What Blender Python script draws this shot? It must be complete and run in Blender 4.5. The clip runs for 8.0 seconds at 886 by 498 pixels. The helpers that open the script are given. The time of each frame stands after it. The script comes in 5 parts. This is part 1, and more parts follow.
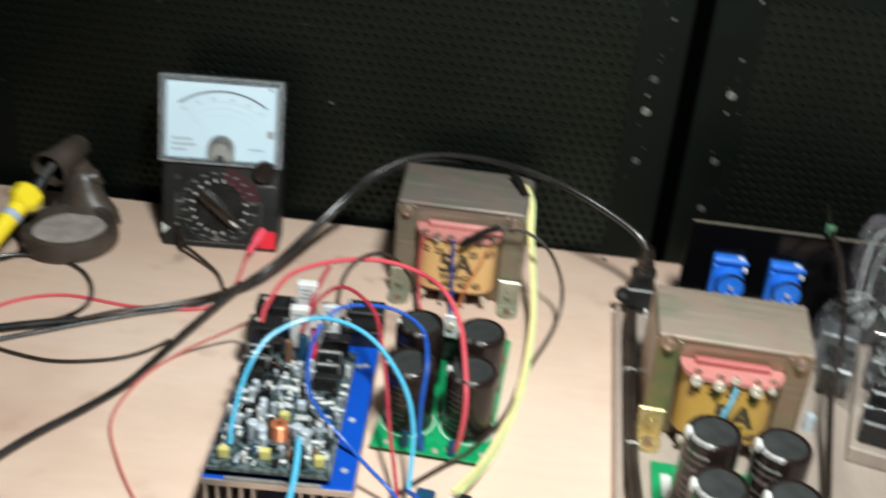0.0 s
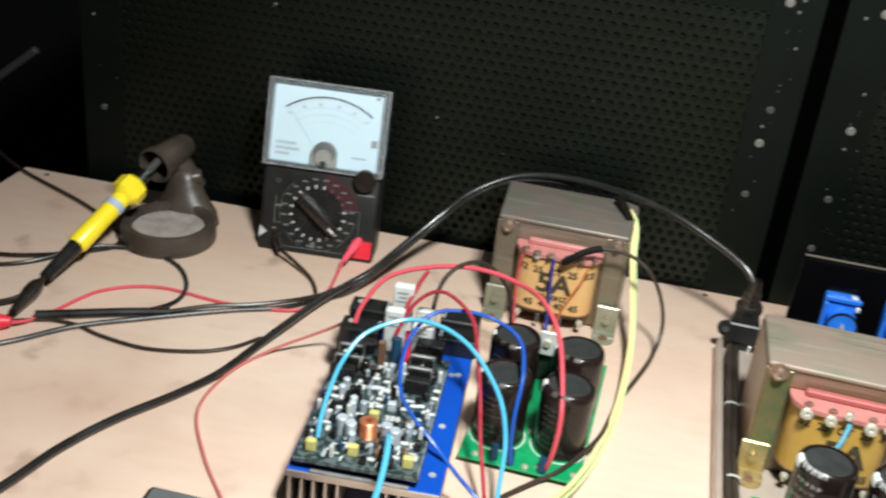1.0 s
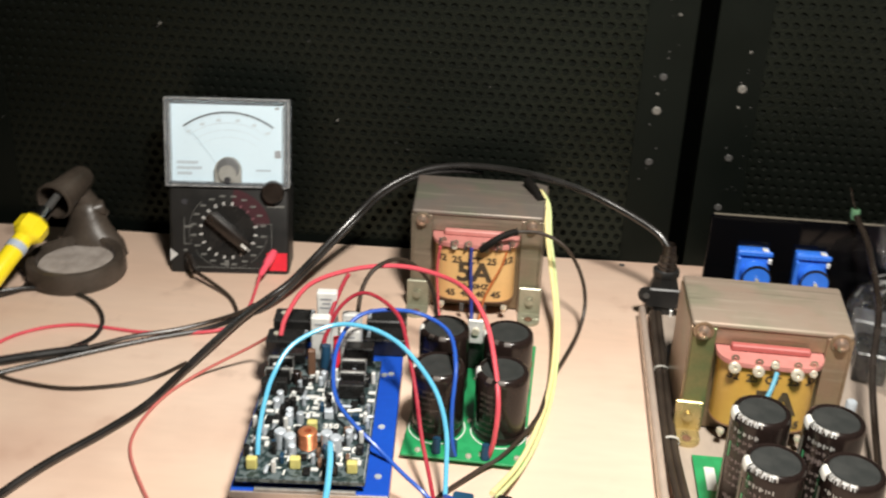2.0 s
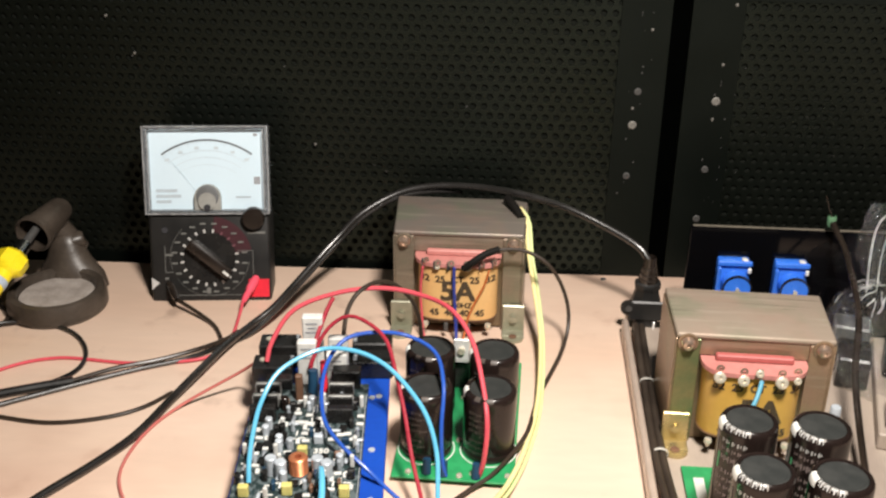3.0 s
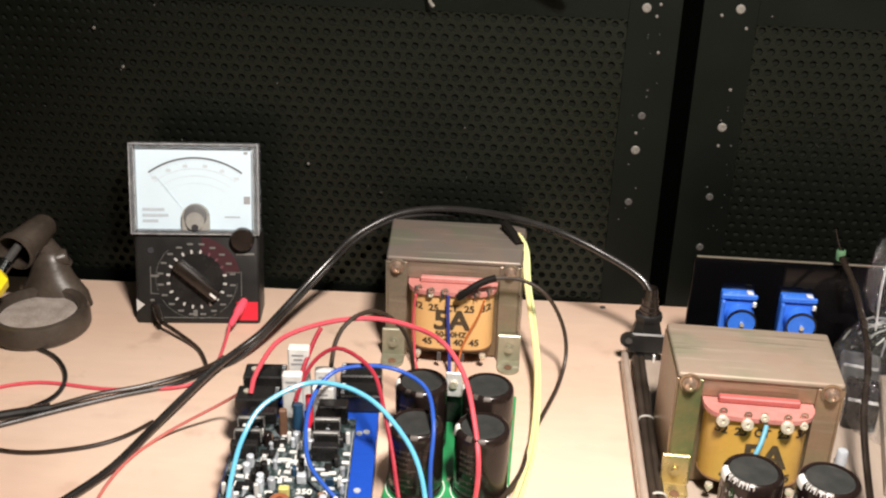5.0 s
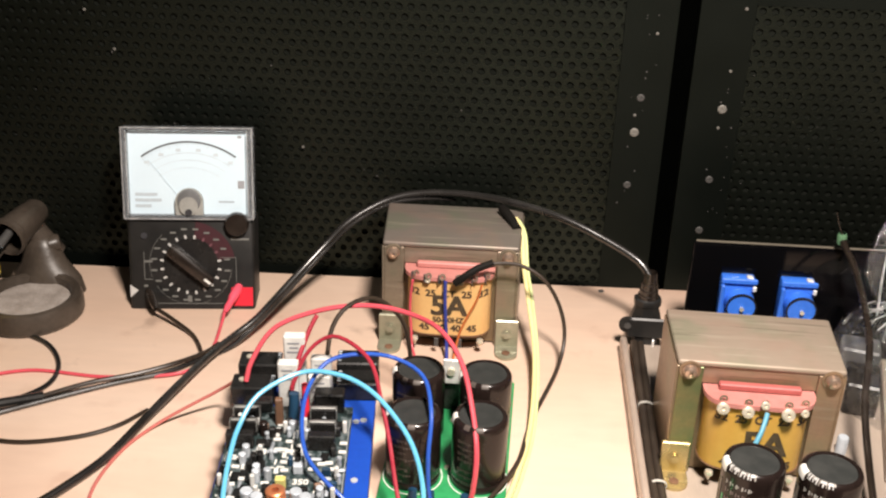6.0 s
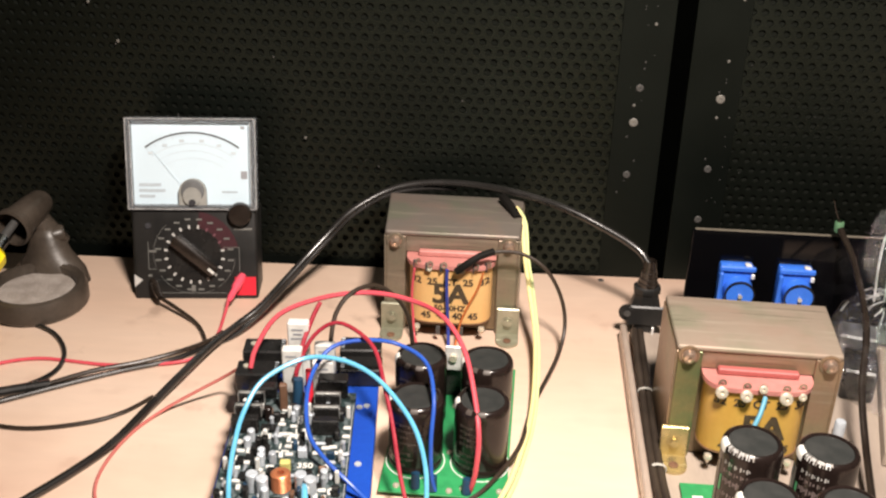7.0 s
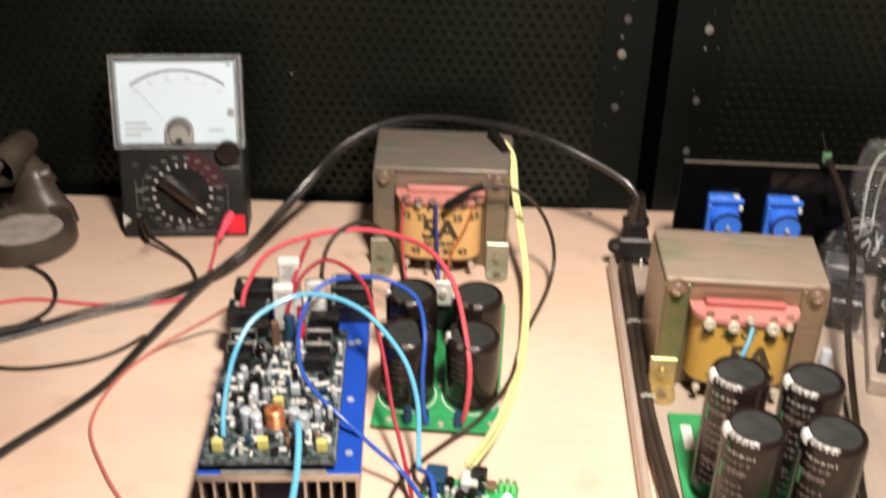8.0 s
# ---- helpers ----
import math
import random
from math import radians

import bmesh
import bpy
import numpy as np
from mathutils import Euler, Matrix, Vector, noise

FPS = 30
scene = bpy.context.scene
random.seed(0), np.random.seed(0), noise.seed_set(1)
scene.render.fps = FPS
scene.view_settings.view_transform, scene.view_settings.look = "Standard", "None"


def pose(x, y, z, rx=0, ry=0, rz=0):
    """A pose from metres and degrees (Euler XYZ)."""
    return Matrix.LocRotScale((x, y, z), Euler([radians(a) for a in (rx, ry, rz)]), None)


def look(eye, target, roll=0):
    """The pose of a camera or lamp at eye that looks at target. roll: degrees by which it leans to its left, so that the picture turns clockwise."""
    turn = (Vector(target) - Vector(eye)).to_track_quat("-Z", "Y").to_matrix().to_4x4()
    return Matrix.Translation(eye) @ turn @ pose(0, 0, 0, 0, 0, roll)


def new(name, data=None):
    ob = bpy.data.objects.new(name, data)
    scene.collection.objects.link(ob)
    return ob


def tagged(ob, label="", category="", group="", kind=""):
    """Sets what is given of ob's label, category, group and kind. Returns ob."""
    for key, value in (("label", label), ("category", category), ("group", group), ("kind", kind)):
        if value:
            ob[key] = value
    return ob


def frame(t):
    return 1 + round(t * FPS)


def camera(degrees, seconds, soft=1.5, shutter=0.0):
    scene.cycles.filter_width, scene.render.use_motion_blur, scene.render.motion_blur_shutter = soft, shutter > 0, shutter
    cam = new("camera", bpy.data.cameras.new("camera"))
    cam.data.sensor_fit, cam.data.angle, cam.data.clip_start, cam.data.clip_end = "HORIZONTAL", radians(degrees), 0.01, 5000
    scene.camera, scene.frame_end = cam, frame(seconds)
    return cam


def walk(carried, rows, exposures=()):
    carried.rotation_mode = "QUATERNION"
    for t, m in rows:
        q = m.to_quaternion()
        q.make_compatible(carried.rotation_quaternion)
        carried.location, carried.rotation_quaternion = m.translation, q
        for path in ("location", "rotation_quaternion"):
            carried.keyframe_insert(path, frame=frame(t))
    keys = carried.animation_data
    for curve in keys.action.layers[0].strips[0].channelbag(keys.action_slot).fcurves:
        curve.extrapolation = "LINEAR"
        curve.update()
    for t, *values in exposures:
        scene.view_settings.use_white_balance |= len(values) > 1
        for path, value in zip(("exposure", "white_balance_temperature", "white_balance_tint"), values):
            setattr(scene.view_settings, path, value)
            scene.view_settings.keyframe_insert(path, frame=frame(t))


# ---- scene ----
cam = camera(44.9, 8.0, soft=2.2, shutter=0.9)
PATH = [
    (0, (0.059, 0.099, 0.463), (-0.107, 1.824, -0.535), 4.9),
    (0.2, (0.058, 0.094, 0.457), (-0.175, 1.847, -0.505), 5.2),
    (0.5, (0.057, 0.09, 0.447), (-0.238, 1.853, -0.45), 5.8),
    (0.8, (0.046, 0.091, 0.432), (-0.261, 1.862, -0.446), 6.4),
    (1, (0.046, 0.094, 0.422), (-0.277, 1.846, -0.487), 6.5),
    (1.3, (0.052, 0.096, 0.421), (-0.35, 1.835, -0.483), 5.5),
    (1.5, (0.053, 0.091, 0.419), (-0.304, 1.851, -0.461), 4.8),
    (1.7, (0.047, 0.094, 0.419), (-0.179, 1.863, -0.486), 4.2),
    (2.8, (0.039, 0.093, 0.42), (-0.09, 1.885, -0.458), 0.4),
    (3, (0.038, 0.092, 0.422), (-0.082, 1.89, -0.447), 0.7),
    (3.5, (0.037, 0.096, 0.421), (-0.082, 1.903, -0.427), 1.3),
    (4, (0.038, 0.109, 0.421), (-0.081, 1.921, -0.418), 1.9),
    (4.5, (0.039, 0.122, 0.424), (-0.084, 1.926, -0.431), 1.5),
    (4.7, (0.04, 0.123, 0.424), (-0.083, 1.925, -0.434), 1.6),
    (5.8, (0.041, 0.133, 0.426), (-0.081, 1.923, -0.457), 1.7),
    (6, (0.039, 0.135, 0.426), (-0.074, 1.917, -0.473), 1.6),
    (6.5, (0.039, 0.13, 0.425), (-0.071, 1.92, -0.462), 1.7),
    (7, (0.038, 0.125, 0.424), (-0.073, 1.906, -0.48), 1.5),
    (7.5, (0.037, 0.123, 0.425), (-0.064, 1.893, -0.5), 1.5),
    (7.8, (0.036, 0.122, 0.425), (-0.058, 1.872, -0.538), 1.2),
    (8, (0.038, 0.125, 0.426), (-0.047, 1.848, -0.587), 1.1),
]
walk(cam, [(t, look(eye, target, roll)) for t, eye, target, roll in PATH],
     [(0, -0.1, 5750, 3.5), (0.5, -0.14, 5750, 4), (1.0, 0.03, 5800, 4), (1.5, 0.04, 6300, 8.5), (2.8, 0.06, 6500, 12), (3.4, 0.10, 6600, 15.5), (4.5, 0.20, 6650, 16), (5.8, 0.24, 6800, 17), (7.0, 0.25, 6850, 17.5), (7.5, 0.14, 6900, 17.5), (8, 0.08, 6950, 17.5)])

# ---- light ----
world = bpy.data.worlds.new("room_air")
scene.world = world
world.use_nodes = True
world.node_tree.nodes["Background"].inputs[0].default_value = (1.0, 0.86, 0.72, 1)
world.node_tree.nodes["Background"].inputs[1].default_value = 0.065


def lamp(name, place, target, watts, size, colour):
    data = bpy.data.lights.new(name, "AREA")
    data.shape, data.size, data.energy, data.color = "DISK", size, watts, colour
    ob = new(name, data)
    ob.matrix_world = look(place, target)
    return ob


lamp("bench_lamp", (0.16, 0.32, 0.76), (0.05, 0.74, 0.0), 14.0, 0.12, (1.0, 0.955, 0.865))


# ---- materials ----
def material(name, colour, rough=0.5, metal=0.0, second=None, scale=30.0, amount=0.5, fine=300.0, grain=0.12, bump=0.15,
             depth=0.0005, stretch=(1, 1, 1), coat=0.0, glass=0.0, ior=1.45, each=0.0, sharp=False, gloss=0.5, tint=None):
    """Two scales of variation (large patches, fine grain), a fine relief and uneven gloss."""
    m = bpy.data.materials.new(name)
    m.use_nodes = True
    nt = m.node_tree
    n, l = nt.nodes, nt.links
    b = n["Principled BSDF"]
    at = n.new("ShaderNodeTexCoord")
    mp = n.new("ShaderNodeMapping")
    mp.inputs["Scale"].default_value = stretch
    l.new(at.outputs["Object"], mp.inputs["Vector"])
    big = n.new("ShaderNodeTexNoise")
    big.inputs["Scale"].default_value, big.inputs["Detail"].default_value = scale, 6
    small = n.new("ShaderNodeTexNoise")
    small.inputs["Scale"].default_value, small.inputs["Detail"].default_value = fine, 3
    for t in (big, small):
        l.new(mp.outputs["Vector"], t.inputs["Vector"])
    ramp = n.new("ShaderNodeValToRGB")
    ramp.color_ramp.elements[0].position, ramp.color_ramp.elements[1].position = (0.47, 0.55) if sharp else (0.33, 0.68)
    l.new(big.outputs["Fac"], ramp.inputs["Fac"])
    mix = n.new("ShaderNodeMix")
    mix.data_type = "RGBA"
    second = second or tuple(c * 0.6 for c in colour)
    mix.inputs["A"].default_value = (*colour, 1)
    mix.inputs["B"].default_value = (*[a + (s - a) * amount for a, s in zip(colour, second)], 1)
    l.new(ramp.outputs["Color"], mix.inputs["Factor"])
    hsv = n.new("ShaderNodeHueSaturation")
    mr = n.new("ShaderNodeMapRange")
    mr.inputs["To Min"].default_value, mr.inputs["To Max"].default_value = 1 - grain, 1 + grain
    l.new(small.outputs["Fac"], mr.inputs["Value"])
    value = mr.outputs["Result"]
    if each:
        info, er, mul = n.new("ShaderNodeObjectInfo"), n.new("ShaderNodeMapRange"), n.new("ShaderNodeMath")
        er.inputs["To Min"].default_value, er.inputs["To Max"].default_value = 1 - each, 1 + each
        mul.operation = "MULTIPLY"
        l.new(info.outputs["Random"], er.inputs["Value"])
        l.new(er.outputs["Result"], mul.inputs[0])
        l.new(value, mul.inputs[1])
        value = mul.outputs[0]
    l.new(value, hsv.inputs["Value"])
    l.new(mix.outputs["Result"], hsv.inputs["Color"])
    l.new(hsv.outputs["Color"], b.inputs["Base Color"])
    rr = n.new("ShaderNodeMapRange")
    rr.inputs["To Min"].default_value, rr.inputs["To Max"].default_value = max(0.02, rough - 0.1), min(1, rough + 0.12)
    l.new(big.outputs["Fac"], rr.inputs["Value"])
    l.new(rr.outputs["Result"], b.inputs["Roughness"])
    b.inputs["Metallic"].default_value = metal
    b.inputs["Coat Weight"].default_value = coat
    b.inputs["Specular IOR Level"].default_value = gloss
    if tint:
        b.inputs["Specular Tint"].default_value = (*tint, 1)
    b.inputs["Transmission Weight"].default_value = glass
    b.inputs["IOR"].default_value = ior
    if bump:
        bp = n.new("ShaderNodeBump")
        bp.inputs["Strength"].default_value, bp.inputs["Distance"].default_value = bump, depth
        l.new(small.outputs["Fac"], bp.inputs["Height"])
        l.new(bp.outputs["Normal"], b.inputs["Normal"])
    return m


def glow(name, colour, strength):
    m = bpy.data.materials.new(name)
    m.use_nodes = True
    b = m.node_tree.nodes["Principled BSDF"]
    b.inputs["Base Color"].default_value = (*colour, 1)
    b.inputs["Emission Color"].default_value = (*colour, 1)
    b.inputs["Emission Strength"].default_value = strength
    return m


PLY = material("worn_laminate", (0.77, 0.585, 0.465), 0.5, second=(0.68, 0.475, 0.355), scale=5, amount=0.7, fine=90, grain=0.07, bump=0.1,
               stretch=(0.35, 1.6, 1))
_n, _l = PLY.node_tree.nodes, PLY.node_tree.links
for scale, lo, hi, dark, power in ((16, 0.64, 0.71, (0.30, 0.20, 0.15), 0.5), (6, 0.50, 0.72, (0.52, 0.33, 0.25), 0.6), (24, 0.62, 0.72, (0.48, 0.30, 0.22), 0.3)):
    # scattered stains and rubbed patches
    tex, rp, mx = _n.new("ShaderNodeTexNoise"), _n.new("ShaderNodeValToRGB"), _n.new("ShaderNodeMix")
    tex.inputs["Scale"].default_value, tex.inputs["Detail"].default_value = scale, 5
    _l.new(_n["Texture Coordinate"].outputs["Object"], tex.inputs["Vector"])
    rp.color_ramp.elements[0].position, rp.color_ramp.elements[1].position = lo, hi
    rp.color_ramp.elements[1].color = (power, power, power, 1)
    _l.new(tex.outputs["Fac"], rp.inputs["Fac"])
    mx.data_type = "RGBA"
    mx.inputs["B"].default_value = (*dark, 1)
    _l.new(rp.outputs["Color"], mx.inputs["Factor"])
    _l.new(_n["Principled BSDF"].inputs["Base Color"].links[0].from_socket, mx.inputs["A"])
    _l.new(mx.outputs["Result"], _n["Principled BSDF"].inputs["Base Color"])
WALL = material("dim_plaster", (0.005, 0.005, 0.005), 0.9, scale=3)
CONCRETE = material("concrete", (0.04, 0.038, 0.036), 0.9, scale=4)
STEEL_BLACK = material("black_powder_coat", (0.0016, 0.0023, 0.0018), 0.44, second=(0.0032, 0.0040, 0.0033), scale=9, amount=1, fine=900, grain=0.3, bump=0.3, gloss=0.21, tint=(0.84, 1.0, 0.88))
GRILLE = material("black_grille_paint", (0.0012, 0.0016, 0.0011), 0.40, second=(0.0026, 0.0030, 0.0023), scale=7, amount=1, fine=700, grain=0.35, bump=0.3, gloss=0.44, tint=(0.80, 1.0, 0.84))
# near-black tone that paints the shade between the cabinets
GAP_SHADE = material("unlit_black_felt", (0.0006, 0.0007, 0.0006), 1.0, scale=50, gloss=0.0)
FOAM = material("black_foam", (0.0088, 0.0100, 0.0080), 0.95, scale=50, gloss=0.06)
DUSTY = material("dusty_black_top", (0.15, 0.155, 0.155), 0.6, second=(0.06, 0.06, 0.06), scale=12, amount=1)
SCREW = material("zinc_screw", (0.22, 0.21, 0.19), 0.5, 0.35, scale=300, fine=2000)
SCREW_DULL = material("dull_screw", (0.085, 0.083, 0.08), 0.5, 0.3, scale=300, fine=2000)
CHROME = material("chrome", (0.75, 0.74, 0.72), 0.2, 1.0, scale=100)
BRIGHT = material("bright_steel", (0.82, 0.81, 0.79), 0.3, 0.35, second=(0.70, 0.69, 0.67), scale=100)
RED_PLUG = material("pinkish_red_plug", (0.80, 0.10, 0.15), 0.3, second=(0.68, 0.06, 0.10), scale=80)
DARK_IRON = material("dark_rod_steel", (0.055, 0.055, 0.055), 0.4, 0.5, scale=60)
GLASS_GREY = material("grey_relay_case", (0.16, 0.165, 0.17), 0.35, second=(0.08, 0.08, 0.08), scale=60, amount=1)
DULL_METAL = material("dull_metal_clip", (0.42, 0.42, 0.40), 0.4, 0.6, second=(0.25, 0.25, 0.24), scale=120, amount=1)
SOLDER = material("solder", (0.86, 0.80, 0.66), 0.25, 0.55, second=(0.62, 0.56, 0.44), scale=500, amount=1)
BLACK = material("black_plastic", (0.010, 0.010, 0.010), 0.25, second=(0.018, 0.017, 0.016), scale=60, amount=1, fine=900, grain=0.2, bump=0.02)
CASE = material("matt_black_case", (0.010, 0.010, 0.0098), 0.40, second=(0.018, 0.017, 0.016), scale=45, amount=1, fine=700, grain=0.25, bump=0.05)
SHRINK = material("black_shrink_sleeve", (0.005, 0.0042, 0.0036), 0.7, second=(0.009, 0.0075, 0.006), scale=80, amount=0.8, gloss=0.2)
CORD = material("black_cord_jacket", (0.012, 0.011, 0.010), 0.25, second=(0.020, 0.018, 0.017), scale=45, amount=1, fine=900, bump=0.04, gloss=1.0)
BLACK_SOFT = material("black_rubber", (0.014, 0.010, 0.008), 0.24, second=(0.022, 0.016, 0.012), scale=70, amount=0.8, fine=900, bump=0.03, gloss=0.9)
DIAL = material("white_dial_card", (0.57, 0.70, 0.78), 0.5, second=(0.52, 0.64, 0.72), scale=20, grain=0.02, bump=0)
MILKY = material("milky_plastic", (0.66, 0.53, 0.44), 0.2, second=(0.50, 0.41, 0.35), glass=0.4, scale=25, amount=0.6, bump=0.3, fine=120)
FILM = bpy.data.materials.new("clear_film")
FILM.use_nodes = True
_n, _l = FILM.node_tree.nodes, FILM.node_tree.links
_n.remove(_n["Principled BSDF"])
_see, _sheen, _mix, _rel, _crease = (_n.new("ShaderNode" + k) for k in ("BsdfTransparent", "BsdfGlossy", "MixShader", "Bump", "TexNoise"))
_see.inputs["Color"].default_value = (0.95, 0.95, 0.95, 1)
_sheen.inputs["Roughness"].default_value = 0.08
_crease.inputs["Scale"].default_value, _crease.inputs["Detail"].default_value = 70, 3
_rel.inputs["Strength"].default_value, _rel.inputs["Distance"].default_value = 0.9, 0.004
_mix.inputs[0].default_value = 0.12
_l.new(_crease.outputs["Fac"], _rel.inputs["Height"])
_l.new(_rel.outputs["Normal"], _sheen.inputs["Normal"])
_l.new(_see.outputs[0], _mix.inputs[1])
_l.new(_sheen.outputs[0], _mix.inputs[2])
_l.new(_mix.outputs[0], _n["Material Output"].inputs["Surface"])
CABLE = material("brown_cable_jacket", (0.050, 0.037, 0.028), 0.35, second=(0.030, 0.022, 0.017), scale=40, amount=1, bump=0.05)
LEAD = material("brown_black_lead", (0.020, 0.014, 0.010), 0.28, second=(0.034, 0.023, 0.016), scale=60, amount=0.8, bump=0.02, gloss=0.6)
# pale tone that stands in for highlights on clear plastic
PALE_GLINT = material("pale_clear_plastic", (0.74, 0.74, 0.74), 0.12, second=(0.40, 0.40, 0.40), scale=120, amount=1, glass=0.5)
BEZEL = material("clear_bezel", (0.78, 0.83, 0.87), 0.10, second=(0.56, 0.60, 0.64), scale=60, amount=0.8, glass=0.85)
SMOKE = material("grey_pivot_cover", (0.30, 0.30, 0.28), 0.25, second=(0.16, 0.16, 0.145), scale=90)
INK = material("print_black", (0.03, 0.03, 0.035), 0.6, bump=0)
INK_BROWN = material("print_brown_black", (0.050, 0.034, 0.022), 0.55, second=(0.085, 0.058, 0.034), scale=400, amount=1, bump=0)
INK_GREY = material("print_grey", (0.30, 0.31, 0.33), 0.6, bump=0)
INK_FAINT = material("print_faint", (0.075, 0.06, 0.052), 0.5, bump=0)
COPPER_BOLT = material("coppery_bolt", (0.62, 0.46, 0.36), 0.3, 0.8, scale=300, fine=2000)
INK_PALE = material("print_pale", (0.53, 0.61, 0.66), 0.6, bump=0)
INK_WHITE = material("print_white", (0.78, 0.77, 0.72), 0.6, bump=0, grain=0.05)
INK_SILVER = material("print_silver", (0.52, 0.51, 0.49), 0.45, bump=0, grain=0.05)
INK_DIM = material("print_dim", (0.15, 0.15, 0.14), 0.6, bump=0)
INK_SOFT = material("print_soft", (0.24, 0.185, 0.175), 0.6, bump=0, grain=0.2)
INK_STRIPE = material("print_stripe", (0.30, 0.27, 0.24), 0.5, bump=0)
INK_GREEN = material("print_green", (0.10, 0.45, 0.20), 0.5, bump=0)
INK_HINT = material("print_hint", (0.57, 0.67, 0.73), 0.6, bump=0)
INK_MID = material("print_mid", (0.43, 0.50, 0.55), 0.6, bump=0)
INK_SCALE = material("print_scale", (0.10, 0.11, 0.12), 0.6, bump=0)
INK_PINK = material("print_red", (0.16, 0.06, 0.075), 0.6, bump=0)
MAROON = material("maroon_print", (0.045, 0.011, 0.016), 0.5, second=(0.03, 0.01, 0.012), bump=0)
RED = material("red_plastic", (0.72, 0.03, 0.05), 0.35, second=(0.58, 0.02, 0.04), scale=80)
RED_WIRE = material("red_insulation", (0.62, 0.085, 0.11), 0.28, second=(0.52, 0.06, 0.08), scale=60)
DULL_RED_WIRE = material("dull_red_insulation", (0.50, 0.15, 0.13), 0.34, second=(0.42, 0.11, 0.10), scale=60)
DARK_RED_WIRE = material("dark_red_insulation", (0.30, 0.022, 0.038), 0.26, second=(0.46, 0.045, 0.065), scale=60)
BLUE_WIRE = material("blue_insulation", (0.025, 0.10, 0.46), 0.24, second=(0.018, 0.06, 0.34), scale=60)
SKY_WIRE = material("light_blue_insulation", (0.13, 0.47, 0.67), 0.24, second=(0.07, 0.35, 0.58), scale=60)
YELLOW_WIRE = material("yellow_insulation", (0.86, 0.72, 0.33), 0.24, second=(0.80, 0.74, 0.40), scale=60)
BROWN_WIRE = material("brown_black_insulation", (0.03, 0.022, 0.016), 0.42, second=(0.05, 0.03, 0.02), scale=60)
GREEN_TAG = material("green_tape", (0.11, 0.24, 0.13), 0.5)
YELLOW = material("yellow_handle", (0.90, 0.72, 0.02), 0.3, second=(0.80, 0.60, 0.01), scale=60, coat=0.3)
BAKELITE = material("dusty_bakelite", (0.030, 0.023, 0.0175), 0.36, second=(0.066, 0.052, 0.041), scale=35, amount=1, fine=350, grain=0.25, bump=0.25, gloss=0.42)
ASH = material("grey_sponge_tray", (0.25, 0.215, 0.19), 0.6, second=(0.36, 0.32, 0.29), scale=90, amount=1, fine=600, grain=0.3, bump=0.7, depth=0.001)
IRON_T1 = material("oxidised_lamination", (0.185, 0.155, 0.132), 0.47, 0.5, second=(0.26, 0.225, 0.195), scale=10, amount=1, fine=400, grain=0.06,
                   stretch=(0.4, 1, 1))
IRON_T2 = material("golden_lamination", (0.36, 0.285, 0.225), 0.55, 0.3, second=(0.29, 0.235, 0.18), scale=10, amount=1, fine=400, grain=0.06,
                   stretch=(0.4, 1, 1))
IRON_F1 = material("olive_clamp", (0.22, 0.19, 0.135), 0.34, 0.5, second=(0.28, 0.22, 0.17), scale=30, amount=1, fine=400, grain=0.15)
IRON_F2 = material("golden_clamp", (0.31, 0.215, 0.125), 0.3, 0.5, second=(0.27, 0.185, 0.135), scale=24, amount=1, fine=400, grain=0.15)
PATINA = material("greenish_clamp", (0.10, 0.165, 0.075), 0.34, 0.45, second=(0.32, 0.21, 0.10), scale=34, amount=1, fine=400, grain=0.15)
LAMINAE = material("lamination_edges", (0.20, 0.145, 0.085), 0.42, 0.5, second=(0.10, 0.075, 0.05), scale=20, fine=900, grain=0.3, stretch=(0.2, 1, 3))
# passivated steel: soft green and rosy clouds, rubbed streaks and fine dark scratches along the sheet
for metal in (IRON_T1, IRON_T2, IRON_F1, IRON_F2):
    _n, _l = metal.node_tree.nodes, metal.node_tree.links
    for scale, squeeze, lo, hi, tone, power in ((32, (1, 1, 1), 0.50, 0.70, (0.17, 0.21, 0.13), 0.45), (26, (1, 1.3, 1), 0.54, 0.74, (0.36, 0.22, 0.17), 0.32),
                                                (60, (0.25, 4, 3), 0.56, 0.70, (0.46, 0.40, 0.32), 0.35), (90, (0.12, 5, 4), 0.63, 0.69, (0.09, 0.07, 0.05), 0.5)):
        tex, rp, mx, mp = _n.new("ShaderNodeTexNoise"), _n.new("ShaderNodeValToRGB"), _n.new("ShaderNodeMix"), _n.new("ShaderNodeMapping")
        tex.inputs["Scale"].default_value, tex.inputs["Detail"].default_value = scale, 4
        mp.inputs["Scale"].default_value, mp.inputs["Location"].default_value = squeeze, (scale * 0.1, 0.3, scale * 0.07)
        _l.new(_n["Texture Coordinate"].outputs["Object"], mp.inputs["Vector"])
        _l.new(mp.outputs["Vector"], tex.inputs["Vector"])
        rp.color_ramp.elements[0].position, rp.color_ramp.elements[1].position = lo, hi
        rp.color_ramp.elements[1].color = (power, power, power, 1)
        _l.new(tex.outputs["Fac"], rp.inputs["Fac"])
        mx.data_type = "RGBA"
        mx.inputs["B"].default_value = (*tone, 1)
        _l.new(rp.outputs["Color"], mx.inputs["Factor"])
        _l.new(_n["Principled BSDF"].inputs["Base Color"].links[0].from_socket, mx.inputs["A"])
        _l.new(mx.outputs["Result"], _n["Principled BSDF"].inputs["Base Color"])
PINK = material("pink_bobbin", (0.55, 0.235, 0.21), 0.5, second=(0.46, 0.17, 0.15), scale=60, amount=1)
# darker copy of the bobbin pink, with shade put into the colour
PINK_SHADED = material("deep_pink_bobbin", (0.42, 0.11, 0.10), 0.5, second=(0.34, 0.08, 0.075), scale=60)
